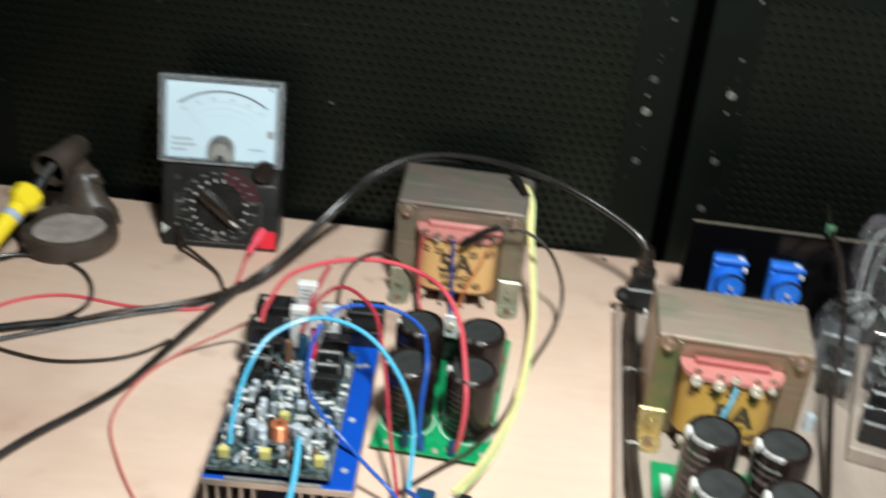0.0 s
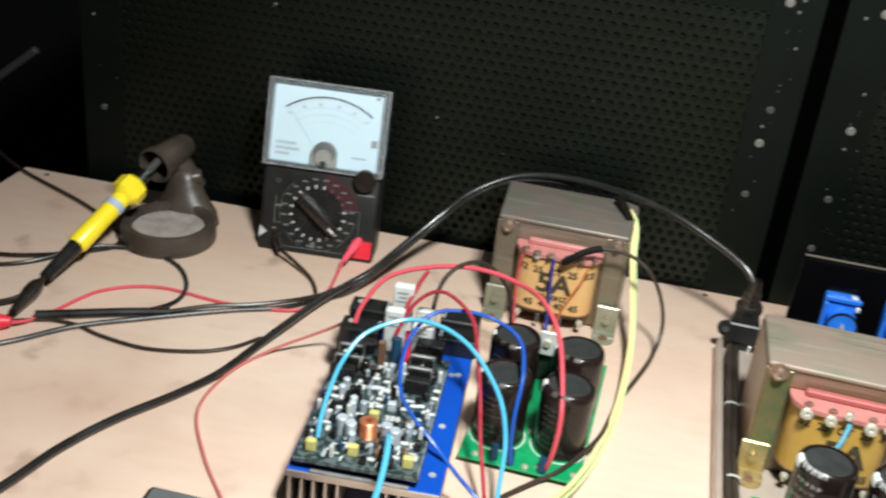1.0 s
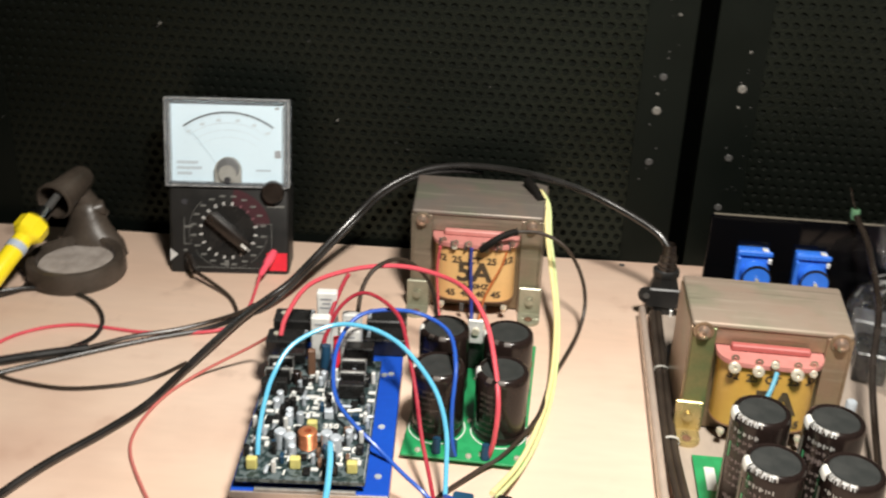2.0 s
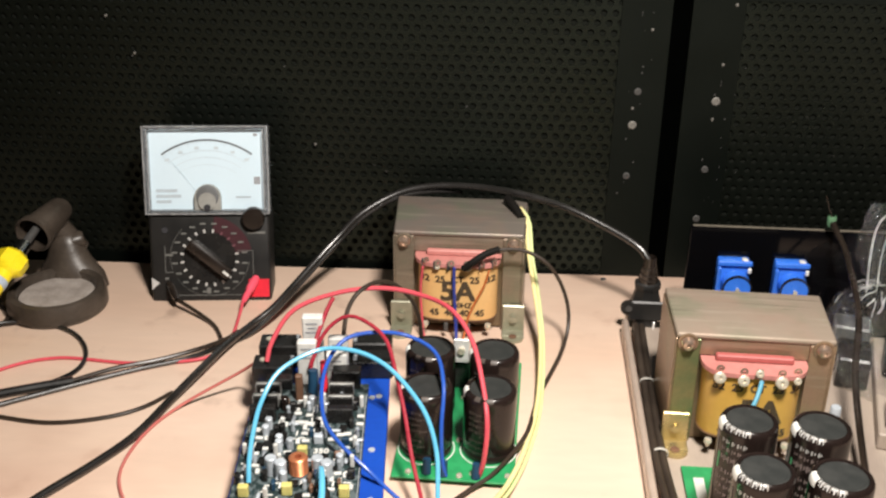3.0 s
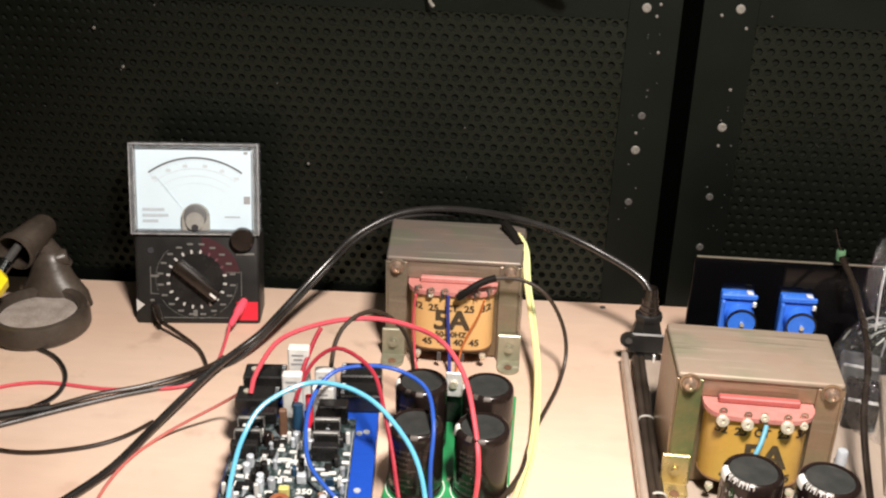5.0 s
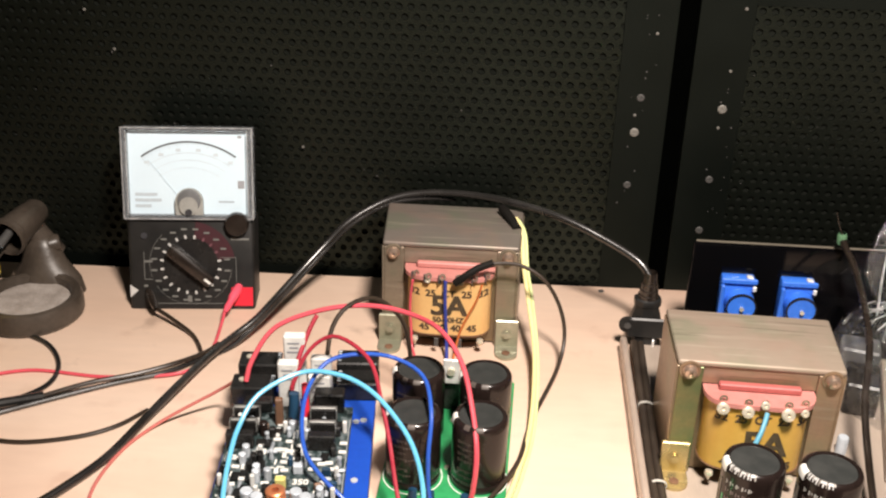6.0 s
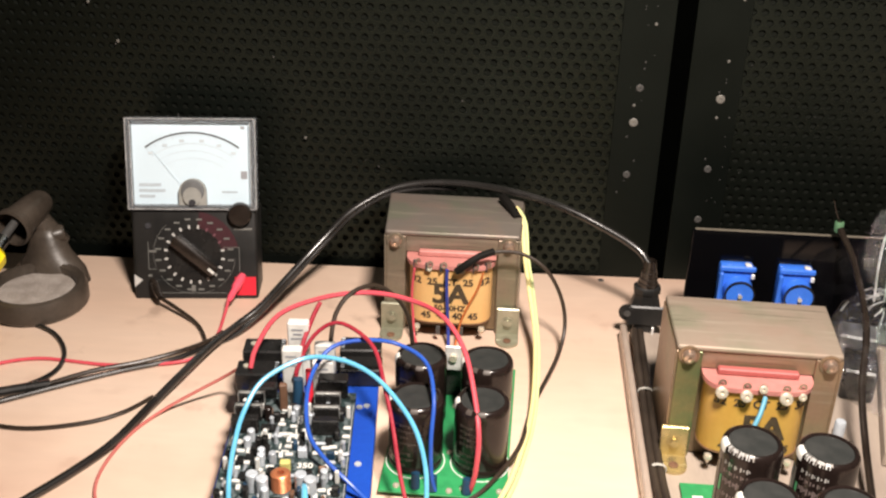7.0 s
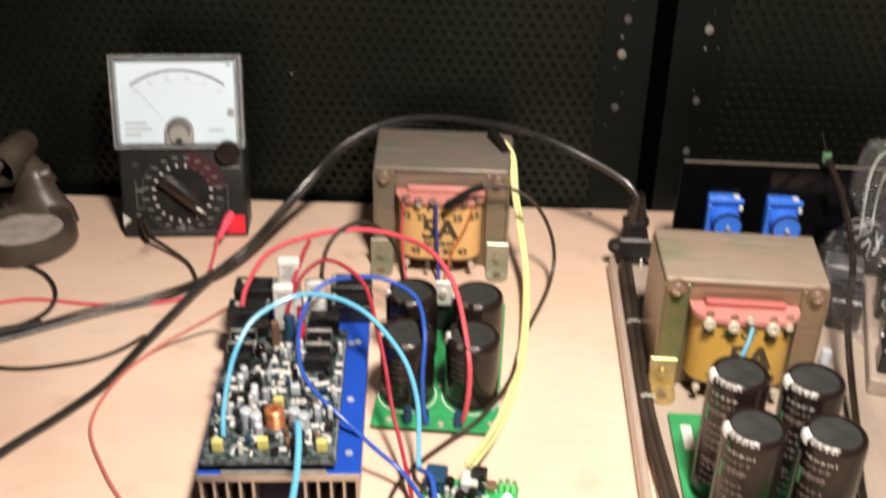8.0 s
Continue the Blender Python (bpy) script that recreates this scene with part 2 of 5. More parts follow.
LABEL_T1 = material("amber_tape", (0.70, 0.43, 0.18), 0.4, second=(0.66, 0.36, 0.13), scale=35, grain=0.06)
LABEL_T2 = material("golden_tape", (0.57, 0.335, 0.075), 0.3, second=(0.44, 0.24, 0.045), scale=35, grain=0.06)
TAB_T1 = material("zinc_tab", (0.36, 0.35, 0.27), 0.32, 0.55, second=(0.27, 0.27, 0.20), scale=60, amount=1)
TAB_T2 = material("brass_tab", (0.60, 0.48, 0.24), 0.26, 0.75, scale=60)
BLUE_PLATE = material("blue_anodised", (0.012, 0.085, 0.52), 0.38, second=(0.010, 0.060, 0.42), scale=30, metal=0.2)
FIN = material("raw_aluminium", (0.50, 0.45, 0.40), 0.42, 0.8, second=(0.35, 0.30, 0.30), scale=40)
PCB_DARK = material("black_solder_mask", (0.020, 0.034, 0.034), 0.35, second=(0.10, 0.125, 0.13), scale=330, amount=1, sharp=True)
PCB_GREEN = material("green_solder_mask", (0.02, 0.26, 0.09), 0.36, second=(0.03, 0.34, 0.12), scale=120, sharp=True)
SLEEVE = material("black_capacitor_sleeve", (0.012, 0.008, 0.007), 0.2, second=(0.022, 0.014, 0.012), scale=50, amount=0.8, fine=800, bump=0.02, gloss=0.38)
CAP_TOP = material("capacitor_lid", (0.024, 0.026, 0.025), 0.42, second=(0.038, 0.039, 0.037), scale=90, amount=1)
SILVER = material("grey_component", (0.46, 0.50, 0.54), 0.38, 0.2, second=(0.26, 0.29, 0.32), scale=200, each=0.35)
WHITE = material("white_ceramic", (0.68, 0.68, 0.65), 0.4, second=(0.50, 0.50, 0.48), scale=110, amount=1, grain=0.08, each=0.08)
CREAM = material("yellow_film_capacitor", (0.66, 0.60, 0.20), 0.4, scale=90, each=0.08)
COPPER = material("copper_winding", (0.72, 0.26, 0.12), 0.35, 0.6, scale=150)
BROWN_PART = material("brown_component", (0.19, 0.10, 0.06), 0.45, scale=100, each=0.3)
TEAL_PART = material("blue_green_component", (0.012, 0.05, 0.10), 0.4, scale=100, each=0.3)
BASEBOARD = material("chassis_board", (0.40, 0.33, 0.27), 0.5, second=(0.30, 0.24, 0.20), scale=14, amount=1, fine=250, stretch=(2.5, 0.4, 1))
GLOSS_BLACK = material("gloss_black_acrylic", (0.002, 0.002, 0.0025), 0.08, scale=20, grain=0.05, bump=0, gloss=0.25)
EDGE = material("acrylic_edge", (0.16, 0.14, 0.11), 0.4, scale=60)
POT_BLUE = material("blue_terminal_plastic", (0.035, 0.17, 0.70), 0.28, second=(0.022, 0.11, 0.54), scale=60)
LED = glow("lit_green_led", (0.25, 1.0, 0.35), 25.0)


# ---- building helpers ----
def rot(rx=0, ry=0, rz=0):
    return pose(0, 0, 0, rx, ry, rz)


def add_box(bm, x0, x1, y0, y1, z0, z1, bevel=0.0, seg=1):
    m = Matrix.LocRotScale(((x0 + x1) / 2, (y0 + y1) / 2, (z0 + z1) / 2), None, (x1 - x0, y1 - y0, z1 - z0))
    vs = bmesh.ops.create_cube(bm, size=1, matrix=m)["verts"]
    if bevel:
        es = list({e for v in vs for e in v.link_edges})
        bmesh.ops.bevel(bm, geom=es, offset=bevel, segments=seg, affect="EDGES", profile=0.5)
    return bm


def box(x0, x1, y0, y1, z0, z1, bevel=0.0, seg=1):
    return add_box(bmesh.new(), x0, x1, y0, y1, z0, z1, bevel, seg)


def add_cyl(bm, a, b, r1, r2=None, seg=20):
    a, b = Vector(a), Vector(b)
    d = b - a
    m = Matrix.Translation((a + b) / 2) @ d.to_track_quat("Z", "Y").to_matrix().to_4x4()
    bmesh.ops.create_cone(bm, cap_ends=True, segments=seg, radius1=r1, radius2=r1 if r2 is None else r2, depth=d.length, matrix=m)
    return bm


def cyl(a, b, r1, r2=None, seg=20):
    return add_cyl(bmesh.new(), a, b, r1, r2, seg)


def add_lathe(bm, profile, seg=32, m=Matrix()):
    """Turns a profile of (radius, height) round z."""
    rings = []
    for r, z in profile:
        if r < 1e-6:
            rings.append([bm.verts.new(m @ Vector((0, 0, z)))])
        else:
            rings.append([bm.verts.new(m @ Vector((r * math.cos(2 * math.pi * i / seg), r * math.sin(2 * math.pi * i / seg), z))) for i in range(seg)])
    for p, q in zip(rings, rings[1:]):
        for i in range(seg):
            j = (i + 1) % seg
            if len(p) == 1 and len(q) > 1:
                bm.faces.new((p[0], q[i], q[j]))
            elif len(q) == 1 and len(p) > 1:
                bm.faces.new((p[i], p[j], q[0]))
            elif len(p) > 1:
                bm.faces.new((p[i], p[j], q[j], q[i]))
    bmesh.ops.recalc_face_normals(bm, faces=bm.faces)
    return bm


def spline(points, step=0.004):
    """A smooth curve through the points."""
    p = [Vector(q) for q in points]
    p = [p[0] * 2 - p[1]] + p + [p[-1] * 2 - p[-2]]
    out = []
    for i in range(1, len(p) - 2):
        n = max(2, int((p[i + 1] - p[i]).length / step))
        for k in range(n):
            t = k / n
            out.append(0.5 * (2 * p[i] + (p[i + 1] - p[i - 1]) * t + (2 * p[i - 1] - 5 * p[i] + 4 * p[i + 1] - p[i + 2]) * t * t
                              + (3 * p[i] - p[i - 1] - 3 * p[i + 1] + p[i + 2]) * t ** 3))
    return out + [p[-2]]


def add_tube(bm, points, r, seg=10, r_end=None):
    line = spline(points)
    side, rings = Vector((0.3, 0.2, 1)), []
    for i, c in enumerate(line):
        d = (line[min(i + 1, len(line) - 1)] - line[max(i - 1, 0)]).normalized()
        side = (side - d * side.dot(d)).normalized()
        up = d.cross(side)
        k = r if r_end is None else r + (r_end - r) * i / (len(line) - 1)
        rings.append([bm.verts.new(c + k * (side * math.cos(2 * math.pi * j / seg) + up * math.sin(2 * math.pi * j / seg))) for j in range(seg)])
    for p, q in zip(rings, rings[1:]):
        for j in range(seg):
            bm.faces.new((p[j], p[(j + 1) % seg], q[(j + 1) % seg], q[j]))
    bm.faces.new(rings[0][::-1])
    bm.faces.new(rings[-1])
    bmesh.ops.recalc_face_normals(bm, faces=bm.faces)
    return bm


def mesh_of(name, bm, mat, smooth=True):
    me = bpy.data.meshes.new(name)
    bm.to_mesh(me)
    bm.free()
    me.materials.append(mat)
    if smooth:
        me.shade_smooth()
        me.set_sharp_from_angle(angle=radians(35))
    return me


def part(name, bm, mat, parent=None, label=""):
    """Links a bmesh as one mesh under a thing or a part."""
    ob = new(name, mesh_of(name, bm, mat))
    ob.parent = parent
    return tagged(ob, label)


def piece(name, me, parent, m):
    ob = new(name, me)
    ob.parent = parent
    ob.matrix_basis = m
    return ob


def thing(name, m, label, category, group="", kind=""):
    ob = new(name)
    ob.empty_display_size = 0.01
    ob.matrix_basis = m
    return tagged(ob, label, category, group, kind)


def wire(name, points, r, mat, label, category="wire", group="", seg=10):
    return tagged(part(name, add_tube(bmesh.new(), points, r, seg), mat), label, category, group)


def text_bm(words, size, bend=None, depth=0.0002, align="CENTER"):
    """Raised letters in the x-z plane facing -y, bent onto a surface y = bend(x)."""
    cu = bpy.data.curves.new("letters", "FONT")
    cu.body, cu.size, cu.align_x, cu.align_y, cu.extrude = words, size, align, "CENTER", depth
    cu.offset = size * 0.022
    ob = bpy.data.objects.new("letters", cu)
    scene.collection.objects.link(ob)
    dg = bpy.context.evaluated_depsgraph_get()
    me = bpy.data.meshes.new_from_object(ob.evaluated_get(dg))
    bpy.data.objects.remove(ob)
    bm = bmesh.new()
    bm.from_mesh(me)
    bpy.data.meshes.remove(me)
    for v in bm.verts:
        x, y, z = v.co
        v.co = (x, (bend(x) if bend else 0) - z - depth, y)
    return bm


def shift(bm, x, y, z):
    bmesh.ops.translate(bm, verts=bm.verts, vec=(x, y, z))
    return bm


def turned(bm, m):
    bmesh.ops.transform(bm, verts=bm.verts, matrix=m)
    return bm


# ---- structure ----
def setting(name, bm, mat, label, category):
    return tagged(part(name, bm, mat), label, category, kind="structure")


setting("floor", box(-2.2, 2.2, -1.6, 2.2, -0.80, -0.75), CONCRETE, "dim grey concrete workshop floor", "floor")
setting("wall_north", box(-2.2, 2.2, 2.1, 2.2, -0.75, 1.75), WALL, "dim plaster wall behind the bench", "wall")
setting("wall_south", box(-2.2, 2.2, -1.6, -1.5, -0.75, 1.75), WALL, "dim plaster wall behind the viewer", "wall")
setting("wall_west", box(-2.2, -2.1, -1.5, 2.1, -0.75, 1.75), WALL, "dim plaster side wall", "wall")
setting("wall_east", box(2.1, 2.2, -1.5, 2.1, -0.75, 1.75), WALL, "dim plaster side wall", "wall")
setting("ceiling", box(-2.2, 2.2, -1.6, 2.2, 1.75, 1.8), WALL, "dim plaster ceiling", "ceiling")

bench = thing("workbench", pose(0, 0, 0), "workbench with a worn pinkish wood-grain top", "workbench")
top = box(-0.503, 0.90, -0.05, 0.907, -0.022, 0, 0.002, 2)
for v in top.verts:
    if v.co.y > 0.5:
        v.co.y += 0.033 * (v.co.x + 0.503)
part("tabletop", top, PLY, bench, "pinkish tan wood-grain top with scratches")
part("rear_board", box(-0.46, 0.86, 0.965, 1.45, -0.055, -0.0302, 0.002), CONCRETE, bench, "dark board under the cabinets")
for lx in (-0.46, 0.86):
    for ly in (0.0, 1.40):
        part("leg", box(lx - 0.025, lx + 0.025, ly - 0.025, ly + 0.025, -0.75, -0.022 if ly < 1 else -0.055), WALL, bench)


# ---- perforated black cabinets ----
PITCH, ROW = 0.0091, 0.00788
FRONT, FOOT = 0.928, -0.03


def perforated(x0, x1, z0, z1, r, y, thick):
    """A sheet of hexagon cells, each with a round hole and an inner wall."""
    rows = int((z1 - z0) / ROW)
    cols = int((x1 - x0) / PITCH)
    verts, faces = [], []
    for j in range(rows):
        for i in range(cols):
            cx = x0 + PITCH * (i + 0.5 + (0.5 if j % 2 else 0))
            cz = z0 + ROW * (j + 0.5)
            k = len(verts)
            for a in range(6):
                w = math.radians(60 * a + 30)
                verts.append((cx + PITCH / math.sqrt(3) * math.cos(w), y, cz + PITCH / math.sqrt(3) * math.sin(w)))
            for yy in (y, y + thick):
                for a in range(12):
                    w = math.radians(30 * a + 30)
                    verts.append((cx + r * math.cos(w), yy, cz + r * math.sin(w)))
            for a in range(6):
                o0, o1 = k + a, k + (a + 1) % 6
                i0, i1, i2 = k + 6 + 2 * a, k + 6 + 2 * a + 1, k + 6 + (2 * a + 2) % 12
                faces += [(o0, o1, i1), (o0, i1, i0), (o1, i2, i1)]
            for a in range(12):
                b = (a + 1) % 12
                faces.append((k + 6 + a, k + 6 + b, k + 18 + b, k + 18 + a))
    return verts, faces


def cabinet(x0, x1, hole_x0, hole_x1, label, group):
    top = 0.263
    ob = thing("equipment_cabinet", pose(0, 0, 0), label, "equipment cabinet", group)
    part("body", box(x0, x1, FRONT + 0.014, 1.36, FOOT, top - 0.002, 0.003, 2), STEEL_BLACK, ob)
    part("lid", box(x0 - 0.001, x1 + 0.001, FRONT + 0.002, 1.362, top - 0.0015, top, 0.0006), DUSTY, ob, "dusty greyish black lid")
    hz0 = 0.018 - 2 * ROW
    hz1 = 0.018 + ROW * int(0.226 / ROW)
    n = int((hole_x1 - hole_x0) / PITCH)
    hx1 = hole_x0 + PITCH * (n + 0.5)
    me = bpy.data.meshes.new("grille")
    v, f = perforated(hole_x0, hole_x0 + PITCH * n + 1e-6, hz0, hz1 + 1e-6, 0.0027, FRONT + 0.0008, 0.0014)
    me.from_pydata(v, [], f)
    me.materials.append(GRILLE)
    g = tagged(new("grille", me), "black perforated steel sheet")
    g.parent = ob
    part("grille_backing", box(hole_x0, hx1, FRONT + 0.0030, FRONT + 0.0135, hz0, hz1), FOAM, ob)
    rim = bmesh.new()
    add_box(rim, x0, hole_x0 + PITCH * 0.5, FRONT, FRONT + 0.0007, FOOT, top - 0.002, 0.0003)
    add_box(rim, hx1 - PITCH * 0.5, x1, FRONT, FRONT + 0.0007, FOOT, top - 0.002, 0.0003)
    add_box(rim, x0, hole_x0, FRONT + 0.0007, FRONT + 0.014, FOOT, top - 0.002)
    add_box(rim, hx1, x1, FRONT + 0.0007, FRONT + 0.014, FOOT, top - 0.002)
    add_box(rim, hole_x0, hx1, FRONT + 0.0004, FRONT + 0.014, FOOT, hz0)
    add_box(rim, hole_x0, hx1, FRONT + 0.0004, FRONT + 0.014, hz1, top - 0.002)
    part("front_frame", rim, STEEL_BLACK, ob)
    return ob



left_cab = cabinet(-0.452, 0.158, -0.418, 0.119, "black steel cabinet with a perforated front and dusty top", "cabinets behind the bench")
right_cab = cabinet(0.173, 0.80, 0.209, 0.77, "black steel cabinet with a perforated front, second of a pair", "cabinets behind the bench")


# added filler: its near-black colour stands in for shade in the gap
part("side_flange", box(0.1592, 0.1728, FRONT + 0.012, 1.36, FOOT, 0.258), GAP_SHADE, right_cab, "near-black strip standing in for the shade in the gap")


def screw_mesh(r, mat):
    bm = bmesh.new()
    add_lathe(bm, [(r, 0), (r, 0.0004), (r * 0.85, 0.0009), (r * 0.35, 0.0010), (r * 0.28, 0.0005), (0, 0.0005)], 14, rot(90, 0, 0))
    return mesh_of("screw", bm, mat)


BIG, SMALL, DULL = screw_mesh(0.0035, SCREW), screw_mesh(0.0012, SCREW), screw_mesh(0.0030, SCREW_DULL)
for owner, kind, x, z in ((left_cab, BIG, 0.131, 0.249), (left_cab, BIG, 0.134, 0.138), (left_cab, DULL, 0.133, 0.094), (left_cab, DULL, 0.136, 0.166),
                          (left_cab, SMALL, 0.139, 0.243), (left_cab, SMALL, 0.143, 0.216), (left_cab, SMALL, 0.141, 0.252), (left_cab, SMALL, 0.133, 0.152),
                          (left_cab, DULL, -0.427, 0.174), (left_cab, SMALL, -0.436, 0.150), (left_cab, DULL, -0.430, 0.066), (left_cab, DULL, -0.428, 0.245),
                          (left_cab, BIG, -0.002, 0.255), (left_cab, SMALL, -0.125, 0.112), (left_cab, SMALL, -0.29, 0.215), (left_cab, SMALL, -0.27, 0.185),
                          (right_cab, BIG, 0.199, 0.251), (right_cab, SMALL, 0.186, 0.246), (right_cab, BIG, 0.198, 0.160), (right_cab, SMALL, 0.197, 0.145),
                          (right_cab, DULL, 0.196, 0.102), (right_cab, DULL, 0.194, 0.058), (right_cab, SMALL, 0.205, 0.237), (right_cab, SMALL, 0.200, 0.190)):
    piece("screw", kind, owner, pose(x * 1.005, FRONT - 0.0002, z - (0.424 - z) * 0.005))
# bright chips and dust grains on the black paint, thickest beside the frames' screws
chip_rng = random.Random(11)
CHIPS = [mesh_of("paint_chip", add_lathe(bmesh.new(), [(k, 0), (k * 0.8, 0.0003), (0, 0.0003)], 7, rot(90, 0, 0)), SCREW_DULL) for k in (0.0004, 0.0005, 0.0008)]
for owner, cx, wide, count in ((left_cab, 0.136, 0.010, 13), (right_cab, 0.203, 0.009, 14), (left_cab, -0.14, 0.26, 12), (right_cab, 0.26, 0.06, 6), (left_cab, -0.43, 0.012, 4)):
    for _ in range(count):
        piece("paint_chip", chip_rng.choice(CHIPS), owner, pose(cx + chip_rng.uniform(-wide, wide), FRONT - 0.0001, chip_rng.uniform(0.07, 0.255)))


# the bright tool and the hanging hook at the cabinet's upper edge
tool = thing("screwdriver", Matrix.Translation((0.064, 0.909, 0.2662)) @ rot(0, 0, -28) @ rot(0, 1.5, 0), "bright steel screwdriver lying on the cabinet top", "screwdriver")
part("shaft", add_lathe(bmesh.new(), [(0, -0.012), (0.0028, -0.011), (0.0042, 0.0), (0.0042, 0.10), (0, 0.10)], 16, rot(0, -90, 0)), BRIGHT, tool)
part("handle", add_lathe(bmesh.new(), [(0, 0.098), (0.007, 0.098), (0.0062, 0.13), (0.006, 0.17), (0, 0.174)], 16, rot(0, -90, 0)), BLACK, tool)
wire("wire_hook", [(-0.030, 0.96, 0.2655), (-0.030, 0.928, 0.2655), (-0.030, 0.9205, 0.258), (-0.029, 0.9195, 0.248), (-0.026, 0.9195, 0.244)], 0.0014, SCREW,
     "small bent metal hook hanging over the cabinet edge", "hook")


# ---- analogue multimeter ----
def multimeter():
    W, H, D, S = 0.0991, 0.1429, 0.033, 0.0721
    TILT = 14.6
    m = thing("multimeter", Matrix.Translation((-0.2018, 0.8502, 0.0)) @ rot(0, 0, 6.4) @ rot(-TILT, 0, 0),
              "analogue multimeter with white dial, black body and red test lead", "multimeter")
    h = W / 2
    shell = box(-h + 0.001, h - 0.001, 0.0, D, -0.003, S + 0.001, 0.003, 3)
    for v in shell.verts:
        # the foot of the case is cut level, so that it leans back steadily
        v.co.z = max(v.co.z, v.co.y * math.tan(radians(TILT)) + 0.0002)
    part("body", shell, CASE, m, "black moulded lower case")
    part("back_shell", box(-h + 0.002, h - 0.002, 0.009, D, S, H - 0.003, 0.003, 3), BLACK, m)
    stand = bmesh.new()
    add_box(stand, -0.025, 0.025, D, D + 0.003, 0.015, 0.11, 0.001)
    part("prop", turned(stand, Matrix.Translation((0, 0, 0))), BLACK, m)
    part("dial", box(-h + 0.0038, h - 0.0038, 0.003, 0.0088, S + 0.0032, H - 0.0028), DIAL, m, "white dial card with black scale")
    bz = bmesh.new()
    add_box(bz, -h, -h + 0.0036, -0.003, 0.010, S, H, 0.001)
    add_box(bz, h - 0.0036, h, -0.003, 0.010, S, H, 0.001)
    add_box(bz, -h + 0.0036, h - 0.0036, -0.003, 0.010, H - 0.0026, H, 0.001)
    add_box(bz, -h + 0.0036, h - 0.0036, -0.003, 0.010, S, S + 0.0030, 0.001)
    part("window_frame", bz, BEZEL, m, "clear plastic window rim")
    # thin pale strips paint the glint along the window rim's edges
    for x0, x1, z0, z1 in ((-h, -h + 0.0007, S, H), (h - 0.0007, h, S, H), (-h + 0.0036, -h + 0.0042, S + 0.003, H - 0.0027), (h - 0.0042, h - 0.0036, S + 0.003, H - 0.0027),
                           (-h + 0.0008, h - 0.0008, H - 0.0007, H), (-h + 0.0008, h - 0.0008, S, S + 0.0008)):
        part("rim_edge", box(x0, x1, -0.0036, -0.0031, z0, z1), PALE_GLINT, m, "pale strip standing in for the rim's glint")
    # scale arcs
    dial_y, cz = 0.0028, S + 0.006

    low = S - 0.0019

    def arc(r0, r1, a0, a1, n=40):
        bm = bmesh.new()
        rows = [[bm.verts.new((r * math.sin(radians(a)), dial_y, low + r * math.cos(radians(a)))) for r in (r0, r1)]
                for a in [a0 + (a1 - a0) * i / n for i in range(n + 1)]]
        for p, q in zip(rows, rows[1:]):
            bm.faces.new((p[0], q[0], q[1], p[1]))
        return bm

    part("scale_arc", arc(0.0604, 0.0618, -36, 36), INK_SCALE, m)
    part("scale_arc", arc(0.0525, 0.0529, -36, 36), INK_PALE, m)
    part("scale_arc", arc(0.0470, 0.0473, -35, 35), INK_PALE, m)
    part("scale_arc", arc(0.0412, 0.0415, -34, 34), INK_HINT, m)
    ticks = bmesh.new()
    for i in range(51):
        a = radians(-36 + 72 * i / 50)
        ln = 0.0018 if i % 5 else 0.0034
        c = Vector((math.sin(a), 0, math.cos(a)))
        t = Vector((math.cos(a), 0, -math.sin(a))) * 0.00014
        o = Vector((0, dial_y - 0.0001, low))
        ticks.faces.new([ticks.verts.new(o + c * k + t * w) for k, w in ((0.0604, -1), (0.0604 - ln, -1), (0.0604 - ln, 1), (0.0604, 1))])
    part("scale_marks", ticks, INK_PALE, m)
    for a in (-35, -22, -8, 8, 22, 35):
        cx, c2 = 0.0553 * math.sin(radians(a)), low + 0.0553 * math.cos(radians(a))
        part("scale_number", box(cx - 0.0018, cx + 0.0018, dial_y - 0.0002, dial_y, c2 - 0.0011, c2 + 0.0011), INK_PALE, m)
    for k, w in enumerate((0.017, 0.020, 0.012)):
        part("dial_print", box(-h + 0.008, -h + 0.008 + w, dial_y - 0.0002, dial_y, S + 0.0175 - 0.0045 * k, S + 0.0198 - 0.0045 * k), INK_MID, m)
    part("dial_mark", box(h - 0.0125, h - 0.0075, dial_y - 0.0002, dial_y, S + 0.0235, S + 0.0295), INK_GREY, m)
    part("dial_mark", box(0.022, 0.034, dial_y - 0.0002, dial_y, S + 0.0125, S + 0.0137), INK_MID, m)
    part("dial_mark", box(h - 0.012, h - 0.009, dial_y - 0.0002, dial_y, H - 0.0085, H - 0.0065), INK_GREY, m)
    part("needle", turned(box(-0.00007, 0.00007, 0.0024, 0.0027, 0.0, 0.050), Matrix.Translation((0, 0, cz)) @ rot(0, -38, 0)), INK_HINT, m)
    cover = bmesh.new()
    outline = [(-0.0105, S + 0.0032), (0.0107, S + 0.0032)] + [(0.0106 * math.cos(radians(a)), S + 0.0132 + 0.0106 * math.sin(radians(a))) for a in range(0, 181, 12)]
    near, far = [[cover.verts.new((x, y, z)) for x, z in outline] for y in (-0.0016, 0.0029)]
    cover.faces.new(near)
    for i in range(len(outline)):
        j = (i + 1) % len(outline)
        cover.faces.new((near[i], far[i], far[j], near[j]))
    bmesh.ops.recalc_face_normals(cover, faces=cover.faces)
    part("pivot_cover", cover, SMOKE, m, "smoky grey arched pivot cover")
    part("pivot_cap", add_lathe(bmesh.new(), [(0.0090, 0), (0.0082, 0.0014), (0.004, 0.002), (0, 0.002)], 24, Matrix.Translation((0, -0.0017, S + 0.0142)) @ rot(90, 0, 0)), GLASS_GREY, m)
